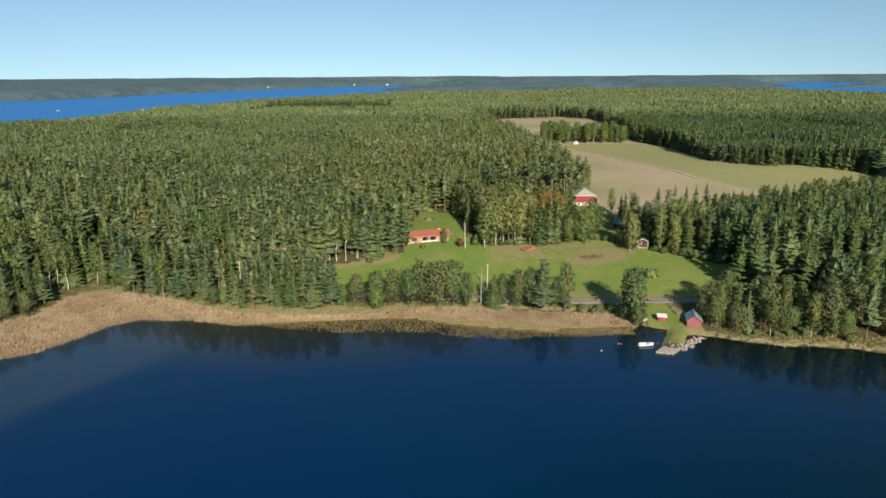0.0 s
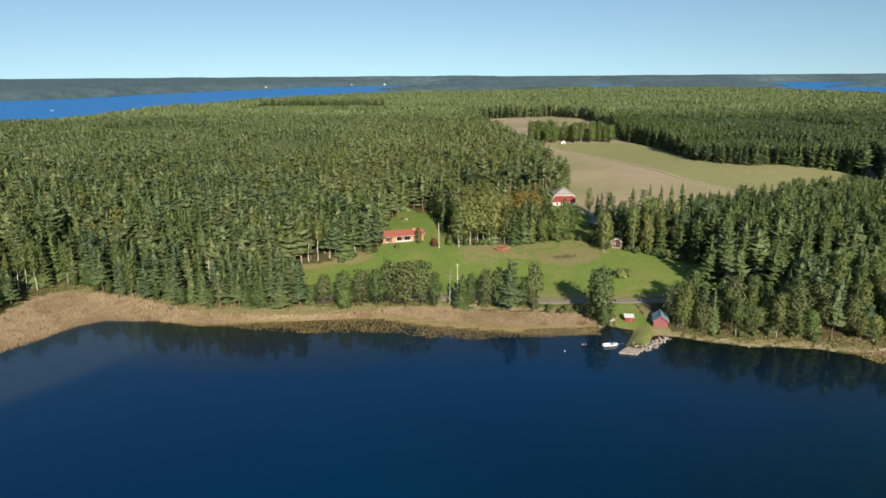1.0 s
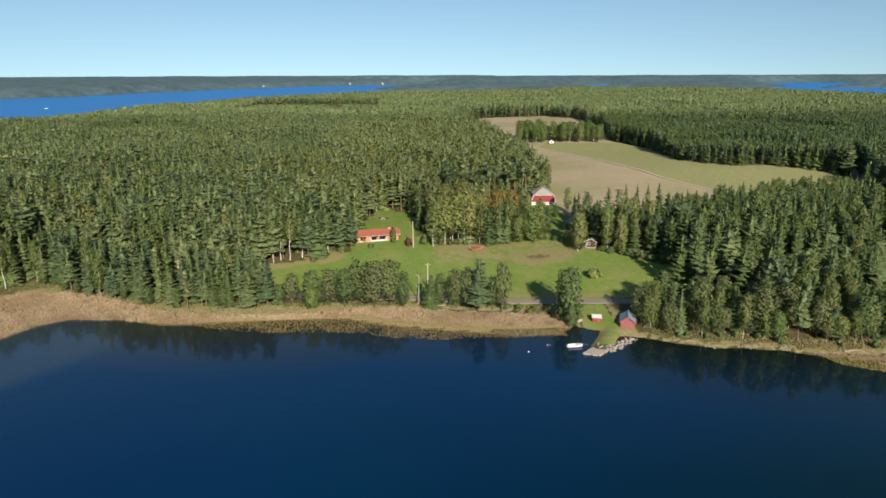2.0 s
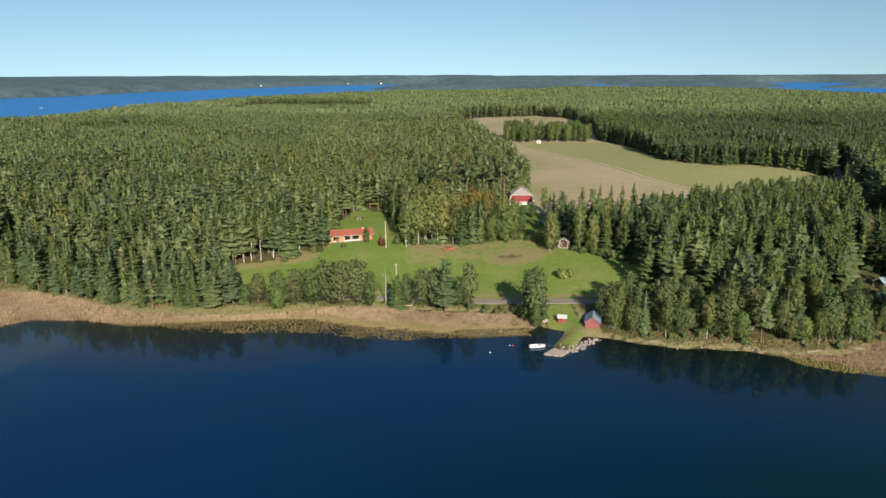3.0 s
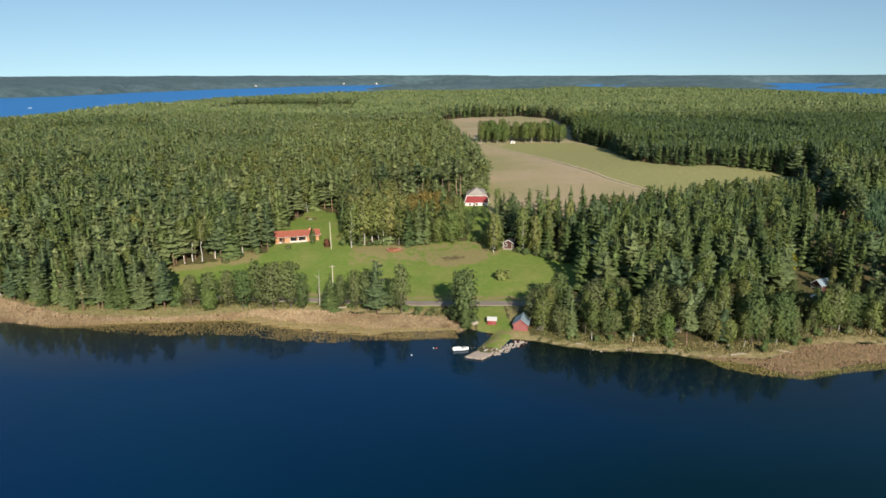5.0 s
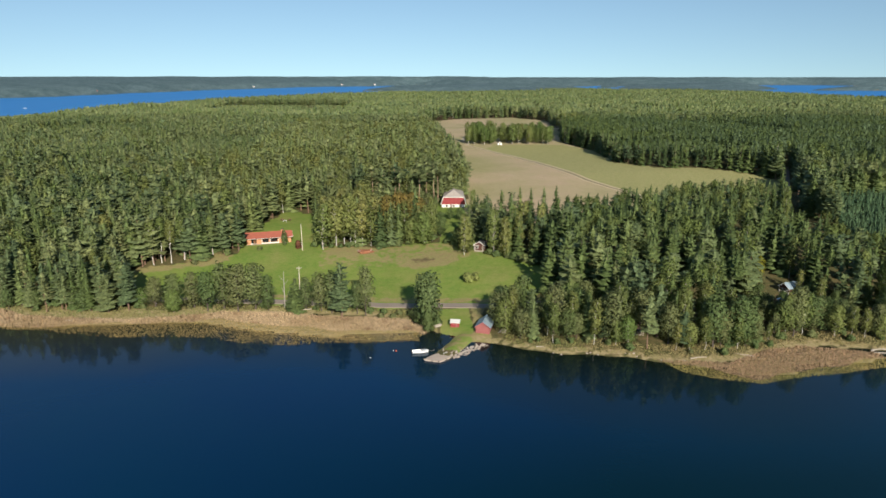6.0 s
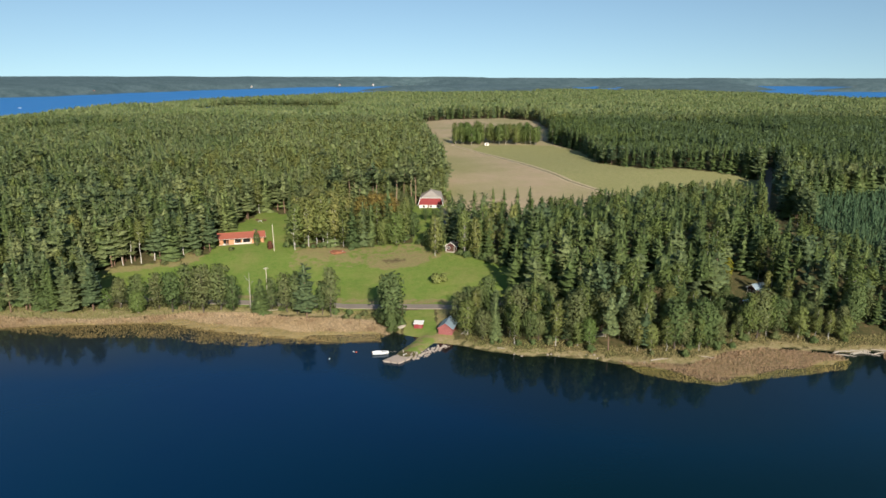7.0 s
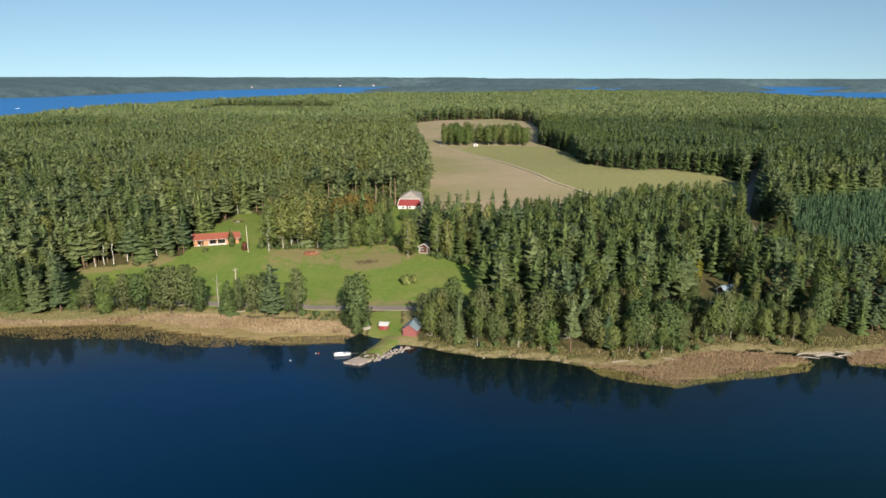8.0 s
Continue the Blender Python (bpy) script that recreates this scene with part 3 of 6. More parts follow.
def spruce(h, level, top=0.0):
    """A pointed spruce of drooping whorls. top: the share of its height below which nothing shows. Returns crown, shading directions and trunk."""
    whorls, points = ((17, 11), (14, 8), (9, 6), (4, 7), (3, 5))[level]
    low = max(top, rng.uniform(0.05, 0.14))
    whorls, radius, power = max(2, round(whorls * (1 - low) / 0.9)), h * rng.uniform(0.135, 0.185) * (1.15, 1.3, 1.2, 1.25, 1.4)[level], rng.uniform(0.46, 0.74)
    if level < 3:
        crown = np.concatenate([boughs(h, whorls, points, radius, power, low, 0.05, 0.45, 0.55, (0.36, 0.46, 0.6)[level], level == 0),
                                skirts(h, max(3, whorls // 2), 6 - level, radius * 0.58, power, low, 0.04, 0.45, 1.4)])
    else:
        crown = skirts(h, whorls, points, radius, power, low, 0.07, 0.30, 1.6)
    crown = np.concatenate([crown, [((0.22, 0, h - 1.3), (-0.15, 0.18, h - 1.3), (0, 0, h + 0.4)), ((0, -0.22, h - 1.3), (0.1, 0.2, h - 1.3), (0, 0, h + 0.4))]])
    axis = crown.mean(1, keepdims=True) * (0, 0, 1) - (0, 0, 0.6)
    return crown, soft(crown, axis, 0.8, 0.3, 0.8), stem(h * 0.96, 0.010 * h + 0.03, sides=(6, 3, 3)[level], parts=(5, 3, 2)[level]) if level < 3 and top < 0.3 else BARE


def clumped(h, level, clumps, radius, low, squash, size, spread=1.0, top_heavy=0.0, trunk_r=0.011, lean=0.0, fill=1.0, taper=False, top=0.0):
    """A crown of leafy clumps on limbs, round a bent trunk."""
    n_cl = max(3, round(clumps * (1.0, 0.85, 0.5, 0.2, 0.15)[level]))
    per = round((66, 26, 11, 6, 4)[level] * fill)
    bottom, low = low, max(low, 0.95 * top * h)
    dirs, crown, wood = [], [], [stem(h * 0.93, trunk_r * h + 0.03, lean, (6, 3, 3)[level], (6, 3, 2)[level]) if level < 3 and top < 0.3 else BARE]
    for i in range(n_cl):
        f = (i + rng.uniform(0.2, 0.8)) / n_cl
        f = f ** (1 - top_heavy)
        z = low + (h - low) * (0.06 + 0.86 * f)
        f = (z - bottom) / (h - bottom)
        prof = math.sin(math.pi * min(1, 0.16 + 0.80 * f)) ** 0.7 if not taper else (1.08 - f) ** 0.6
        off = radius * prof * spread * math.sqrt(rng.uniform(0.12, 1)) * 0.72
        t = i * 2.4 + rng.uniform(-0.6, 0.6)
        c = np.array((off * math.cos(t) + lean * z, off * math.sin(t), z))
        rr = radius * rng.uniform(0.36, 0.58) * (0.65 + 0.45 * prof) * (1.0, 1.1, 1.3, 1.6, 1.7)[level]
        d = unit(rng.normal(size=(per, 3)) + (0, 0, 0.25))
        p = c + d * rr * rng.uniform(0.5, 1.2, (per, 1)) * (1, 1, squash)
        p[:, 2] = np.maximum(p[:, 2], 0.4)
        tr = sprays(p, d + (0, 0, 0.35), size * (0.8, 1.05, 1.6, 2.4, 2.9)[level], 0.25)
        crown.append(tr)
        axis = np.array((lean * z, 0, low + (h - low) * 0.4))
        dirs.append(unit(soft(tr, c, 1.0, 0.2, 0.12) + 1.3 * unit((tr - axis) * (1, 1, 0.6))))
        if level == 0 and off > 0.3:
            wood.append(limb((lean * z * 0.8, 0, max(low * 0.8, z - 0.9 * off - 0.5)), c, 0.05 + 0.004 * h))
    return np.concatenate(crown), np.concatenate(dirs), np.concatenate(wood)


def pine(h, level, top=0.0):
    """A pine: flat, uneven tiers of needles high on a bare trunk."""
    whorls, points = ((12, 10), (10, 8), (7, 6), (3, 7), (3, 5))[level]
    low = max(top * 0.92, rng.uniform(0.14, 0.34) if level == 0 else rng.uniform(0.26, 0.46))
    whorls, radius, power = max(2, round(whorls * (1 - low) / 0.64)), h * rng.uniform(0.175, 0.235) * (1.05, 1.15, 1.05, 1.15, 1.3)[level], rng.uniform(0.32, 0.52)
    if level < 3:
        crown = np.concatenate([boughs(h, whorls, points, radius, power, low, (0.26, 0.18, 0.14)[level], 0.22, 0.35, (0.46, 0.54, 0.66)[level], level == 0),
                                skirts(h, max(3, whorls // 2), 6 - level, radius * 0.58, power, low, 0.12, 0.2, 1.3)])
    else:
        crown = skirts(h, whorls, points, radius, power, low, 0.17, 0.12, 1.2)
    axis = crown.mean(1, keepdims=True) * (0, 0, 1) - (0, 0, 1.0)
    return crown, soft(crown, axis, 0.8, 0.35, 0.8), stem(h * 0.95, 0.010 * h + 0.03, sides=(6, 3, 3)[level], parts=(5, 3, 2)[level]) if level < 3 and top < 0.3 else BARE


def birch(h, level, top=0.0):
    return clumped(h, level, 20, h * rng.uniform(0.13, 0.17), h * rng.uniform(0.10, 0.22), 1.15, 0.36, 0.95, -0.1, 0.0045, rng.uniform(-0.04, 0.04), 1.1, top=top)


def alder(h, level, top=0.0):
    return clumped(h, level, 26, h * rng.uniform(0.20, 0.27), h * rng.uniform(0.05, 0.18), 0.85, 0.45, 1.05, 0.0, 0.012, rng.uniform(-0.06, 0.06), 1.15, top=top)


def full_alder(h, level, top=0.0):
    """A dense egg-shaped crown that reaches down to the grass."""
    return clumped(h, level, 44, h * rng.uniform(0.27, 0.30), h * 0.03, 0.9, 0.56, 1.05, 0.0, 0.013, 0.0, 1.0, top=top)


def tall_pine(h, level, top=0.0):
    """A pine of a closed stand: a long bare trunk and a small high crown."""
    radius, power = h * rng.uniform(0.13, 0.17), rng.uniform(0.34, 0.5)
    crown = np.concatenate([boughs(h, 7, 10, radius * 1.6, power, 0.63, 0.3, 0.2, 0.3, 0.5, True), skirts(h, 4, 6, radius * 0.9, power, 0.65, 0.15, 0.2, 1.3)])
    axis = crown.mean(1, keepdims=True) * (0, 0, 1) - (0, 0, 1.0)
    return crown, soft(crown, axis, 0.8, 0.35, 0.8), stem(h * 0.95, 0.010 * h + 0.03, rng.uniform(-0.03, 0.03), 6, 5)


def shrub(h, level, top=0.0):
    return clumped(h, level, 9, h * 0.55, 0.1, 0.8, 0.28, 1.0, 0.0, 0.02, 0.0, 0.8)


def tall_birch(h, level, top=0.0):
    return clumped(h, level, 16, h * rng.uniform(0.12, 0.15), h * rng.uniform(0.42, 0.52), 1.1, 0.34, 1.0, 0.0, 0.006, rng.uniform(-0.05, 0.05), 1.1, top=top)


KINDS = {"broadleaf": (full_alder, "leafy", "bark_grey"), "dry_shrub": (shrub, "birch_pale", "bark_dark"), "full_alder": (full_alder, "alder", "bark_dark"), "tall_pine": (tall_pine, "pine", "bark_pale"), "red_shrub": (shrub, "red_leaves", "bark_dark"), "young": (spruce, "young", "bark_dark"), "pale_birch": (birch, "birch_pale", "bark_birch"), "leafy": (alder, "leafy", "bark_grey"), "tall_birch": (tall_birch, "birch", "bark_white"), "spruce": (spruce, "spruce", "bark_dark"), "pine": (pine, "pine", "bark_pine"), "birch": (birch, "birch", "bark_birch"), "alder": (alder, "alder", "bark_dark"),
         "maple": (alder, "autumn", "bark_dark"), "shrub": (shrub, "alder", "bark_dark"), "aspen": (birch, "yellow", "bark_grey")}
LABELS = {"broadleaf": ("broad rounded fresh green deciduous tree at the lawn's edge", "deciduous tree"), "dry_shrub": ("rounded yellowing shrub standing alone on the lawn", "shrub"), "full_alder": ("dense rounded green alder reaching down to the grass", "alder tree"), "tall_pine": ("tall pine with long bare pale trunk and high crown", "pine tree"), "red_shrub": ("rounded dark red garden shrub beside the flagpole", "shrub"), "pale_birch": ("tall broad birch with pale yellow-green autumn leaves", "birch tree"), "leafy": ("rounded green deciduous tree of the field grove", "deciduous tree"), "tall_birch": ("tall birch with long bare white trunk and high crown", "birch tree"), "spruce": ("tall dark green spruce with drooping branches", "spruce tree"), "pine": ("pine with reddish bare trunk and bushy green crown", "pine tree"),
          "birch": ("slender birch with white trunk and yellowing leaves", "birch tree"), "alder": ("bushy grey-green alder growing near the shore", "alder tree"),
          "maple": ("broad maple in orange autumn leaves by the farmyard", "maple tree"), "shrub": ("low rounded green shrub on the grass", "shrub"), "aspen": ("small bright yellow aspen at the wood's edge", "aspen tree")}
STOCK = {}


def tree(kind, x, y, h, wide=1.0, label=""):
    """One tree of its own: trunk and crown under an empty at its foot. Each kind has a few shapes, whose meshes are shared."""
    grow, leaf, bark = KINDS[kind]
    shapes = STOCK.setdefault(kind, [])
    base = 16.0 if "shrub" not in kind else 2.0
    if len(shapes) < (3 if kind in ("maple", "shrub", "aspen", "tall_birch", "full_alder", "tall_pine", "broadleaf", "dry_shrub") else 6):
        crown, dirs, wood = grow(base, 0)
        root = new(kind + "_tree" if "shrub" not in kind else kind)
        for name, tris, mat, nrm in (("trunk", wood, bark, None), ("crown", crown, leaf, dirs)):
            ob = new(name, soup(name, tris, np.full(len(tris), rng.uniform()), np.zeros(len(tris)), [M[mat]], nrm))
            ob.parent = root
        shapes.append(root)
        tagged(root, LABELS[kind][0], LABELS[kind][1], "trees" if "shrub" not in kind else "shrubs")
        ob = root
    else:
        ob = copy_thing(shapes[int(rng.integers(len(shapes)))], Matrix.Identity(4))
    s = h / base
    ob.matrix_basis = pose(x, y, float(height(x, y)) - 0.1, 0, 0, rng.uniform(0, 360)) @ Matrix.Diagonal((s * wide, s * wide, s, 1))
    if label:
        tagged(ob, label)
    return ob


def planted(x0, x1, y0, y1, step, jitter=0.85):
    gx, gy = np.meshgrid(np.arange(x0, x1, step), np.arange(y0, y1, step))
    p = np.stack([gx.ravel(), gy.ravel()], -1)
    return p + rng.uniform(-0.5, 0.5, p.shape) * step * jitter


def wooded(x, y):
    """Where the forest stands."""
    ok = (y - shore(x) > 5) & (far_shore(x) - y > 12)
    for poly in (LAWN, YARD, HAMLET, CLEARED, PLANTING):
        ok &= ~inside(x, y, poly)
    ok &= ~inside(x, y, FIELD)
    ok &= ~((x > -24) & (x < 100) & (y < np.interp(x, (-24, 57, 100), (242, 232, 222))))
    ok &= np.abs(y - road_y(x)) > np.where(x < -5, 2.9, 4.5)
    ok &= np.hypot((x - 69) / 16, (y - 309) / 10) > 1
    ok &= ~((x > 60) & (x < 96.5) & (y < 262) & (y > 190))
    ok &= np.hypot(x - 127.4, y - 199) > 4
    ok &= ~((x > 40) & (x < 90) & (y > 324) & (y < 345))
    ok &= ~((x > -134) & (x < -112) & (y > 236) & (y < 253.5))
    return ok


def seen_wedge(x, y):
    """The stretch of the island that the flight looks over."""
    return (x > -0.76 * y - 25) & (x < 0.70 * y + 130)


def forest(zone, p, level, mixes, top=0.0):
    """Plants p as joined forests, one for each kind. mixes: a function that gives each tree's kind and height."""
    kinds, hs = mixes(p[:, 0], p[:, 1])
    z = height(p[:, 0], p[:, 1])
    for k, kind in enumerate(("spruce", "pine", "birch", "alder", "young")):
        sel = np.flatnonzero(kinds == k)
        if not len(sel):
            continue
        grow, leaf, bark = KINDS[kind]
        tris, tints, ids, normals = [], [], [], []
        variant = rng.integers(6, size=len(sel))
        for v in range(6):
            own = sel[variant == v]
            if not len(own):
                continue
            crown, dirs, wood = grow(16.0, level, top)
            shape, nrm = np.concatenate([crown, wood]), np.concatenate([dirs, face_normals(wood)])
            turn, s = rng.uniform(0, 6.28, len(own)), hs[own] / 16.0
            w = s * rng.uniform(0.9, 1.25, len(own)) * (1.0, 1.0, 1.05, 1.1, 1.2)[level]
            c, sn = (np.cos(turn) * w)[:, None, None], (np.sin(turn) * w)[:, None, None]
            out = np.empty((len(own), len(shape), 3, 3), np.float32)
            out[..., 0] = c * shape[..., 0] - sn * shape[..., 1] + p[own, 0][:, None, None]
            out[..., 1] = sn * shape[..., 0] + c * shape[..., 1] + p[own, 1][:, None, None]
            out[..., 2] = s[:, None, None] * shape[..., 2] + z[own][:, None, None]
            tris.append(out.reshape(-1, 3, 3))
            turned = np.empty_like(out)
            ct, st = np.cos(turn)[:, None, None], np.sin(turn)[:, None, None]
            turned[..., 0] = ct * nrm[..., 0] - st * nrm[..., 1]
            turned[..., 1] = st * nrm[..., 0] + ct * nrm[..., 1]
            turned[..., 2] = nrm[None, ..., 2]
            normals.append(turned.reshape(-1, 3, 3))
            stand = 0.30 * wave(p[own, 0], p[own, 1], 30, 4) + 0.10 * wave(p[own, 0], p[own, 1], 90, 8)
            px, py = p[own, 0], p[own, 1]
            # Darker tints in eastern stands: dense spruce, with its shaded gaps painted in.
            dark = ((px > 104) & (px < 150 + 0.9 * (py - 262)) & (py > 225) & (py < 345)) | ((px > 150) & (py > 400) & (py < 740))
            pale = (px > -30) & (px < 102) & (py > 300) & (py < 700)
            shade = np.where(dark, np.where((px > 300) & (py > 360), 0.5, 1.0) * (rng.uniform(0, 0.34, len(own)) + 0.5 * stand), np.where(pale, rng.uniform(0.6, 0.9, len(own)), np.where((px > 100) & (py < 345), rng.uniform(0.0, 0.6, len(own)) + 0.5 * stand, rng.uniform(0.26, 0.92, len(own)) + stand)))
            shade = np.clip(shade, 0.0, 0.98)
            tints.append(np.repeat(1 + shade, len(shape)))
            ids.append(np.tile(np.concatenate([np.zeros(len(crown)), np.ones(len(wood))]), len(own)))
        name = kind + "_forest"
        ob = new(name, soup(name, np.concatenate(tris), np.concatenate(tints), np.concatenate(ids), [M[leaf], M[bark]], np.concatenate(normals)))
        tagged(ob, zone + " " + kind + " forest with dense crowns", "forest", kind="stuff")


def mixed(x, y):
    """Kinds by place: spruce and pine, birch at the edges and by the farm. Heights in metres."""
    n = len(x)
    u, patch = rng.uniform(size=n), 0.5 + 0.5 * wave(x, y, 38, 9)
    kinds = np.where(u < 0.20 + 0.36 * patch, 0, 1)
    kinds = np.where(u > 0.90 - 0.11 * wave(x, y, 40, 3), 2, kinds)
    kinds = np.where((y > 420) & (kinds == 2) & (rng.uniform(size=n) < 0.6), 1, kinds)
    kinds = np.where((x > 200) & (x < 268) & (y > 535) & (y < 800) & (u > 0.3), 2, kinds)
    kinds = np.where((x > 205) & (y > 390) & (y < 740) & (u < 0.72), 0, kinds)
    farm = (x > 30) & (x < 92) & (y > 274) & (y < 322)
    kinds = np.where(farm, np.where(u < 0.62, 2, np.where(u < 0.86, 3, 0)), kinds)
    kinds = np.where((x > -30) & (x < 102) & (y > 322) & (y < 700) & (u > 0.78), 2, kinds)
    east = (x > 100) & (x < 262) & (y > 214) & (y < 352)
    kinds = np.where(east, np.where(u < 0.74, 0, np.where(u < 0.88, 1, 2)), kinds)
    h = np.clip(rng.normal(17.3, 1.9, n), 11, 22) + 1.6 * wave(x, y, 60, 6) + 1.0 * wave(x, y, 17, 2)
    h = np.where(y > 420, 17.3 + 0.5 * (h - 17.3), h)
    h = np.where(kinds == 0, h * 1.05, h)
    h = np.where((y > 400) & (y < 1250) & (wave(x, y, 48, 11) > 0.3), h * 0.78, h)
    h = np.where((x > -230) & (x < -10) & (y > 960) & (y < 1262), h * 0.45, h)
    h = np.where(east & (y > 262), np.clip(h - 1.2, 11, 14.8), h)
    h = np.where((x > 222) & (y < 246), h * 0.74, h)
    h = np.where((x > 188) & (x < 211) & (y > 194) & (y < 215.5), h * 0.6, h)
    low_wood = (x > 222) & (x < 262) & (y >= 240) & (y < 302)
    kinds, h = np.where(low_wood & (u > 0.4), 2, kinds), np.where(low_wood, h * 0.5, h)
    h = np.where(farm & (y > 284) & (x > 54), h * 0.48, h)
    return kinds, h


near = planted(-330, 420, 180, 420, 4.3, 0.9)
thin = rng.uniform(size=len(near)) > 0.04 + 0.08 * (near[:, 0] > 100) + 0.10 * wave(near[:, 0], near[:, 1], 16, 3)
near = near[thin & wooded(near[:, 0], near[:, 1]) & seen_wedge(near[:, 0], near[:, 1])]
front = (near[:, 1] - shore(near[:, 0]) < np.where(near[:, 0] > 95, 26, 22)) & (near[:, 0] > -135) & (near[:, 0] < 225)
order = np.argsort(np.where(front, near[:, 1] - shore(near[:, 0]), 1e6))
own_trees, near = near[order[:235]], near[order[235:]]
for (x, y), k, h in zip(own_trees, *mixed(own_trees[:, 0], own_trees[:, 1])):
    off = y - shore(x)
    kind = ("spruce", "pine", "birch", "alder")[k]
    if x > 92 and off < 17 and rng.uniform() < 0.34:
        continue
    if x > 92:
        if off < 17 or (x < 128 and y < 214):
            kind, h = ("alder", "alder", "spruce", "pine", "birch")[int(rng.integers(5))], rng.uniform(11, 17)
        elif rng.uniform() < 0.16:
            kind, h = "birch", rng.uniform(17, 21)
        if 166 < x < 207 and y < 214:
            kind, h = "alder", rng.uniform(6, 8.5)
    elif x < -118 or off < 8:
        h *= 0.85
    tree(kind, x, y, h)

# the low fringe of alders and birches along the eastern shore
for x in np.arange(98, 214, 4.3):
    x = x + rng.uniform(-1.2, 1.2)
    if 133 < x < 141:
        continue
    kind = ("alder", "birch", "leafy", "alder", "spruce", "birch")[int(rng.integers(6))]
    tree(kind, x, float(shore(x)) + rng.uniform(4.0, 7.5), rng.uniform(8, 14.5) if not 170 < x < 182 else rng.uniform(5, 7), 1.15)

for x in np.arange(99, 212, 4.6):
    if rng.uniform() < 0.35:
        continue
    x = x + rng.uniform(-1.5, 1.5)
    tree("shrub", x, float(shore(x)) + rng.uniform(2.0, 5.0), rng.uniform(1.2, 2.6))
for x in np.arange(-104, -20, 4.0):
    if rng.uniform() < 0.45:
        continue
    x = x + rng.uniform(-1.5, 1.5)
    tree("shrub", x, float(road_y(x)) - rng.uniform(3.2, 5.5), rng.uniform(1.6, 3.4))

# trees and bushes that reach down to the western shore before the road
for x in np.arange(-112, -20, 5.2):
    x = x + rng.uniform(-1.6, 1.6)
    if rng.uniform() < 0.2:
        continue
    kind = ("alder", "spruce", "pine", "pine", "pine", "leafy")[int(rng.integers(6))]
    tree(kind, x, float(shore(x)) + rng.uniform(3.0, 6.5), rng.uniform(11, 18) if kind in ("pine", "spruce") else rng.uniform(5, 8), rng.uniform(1.0, 1.3))

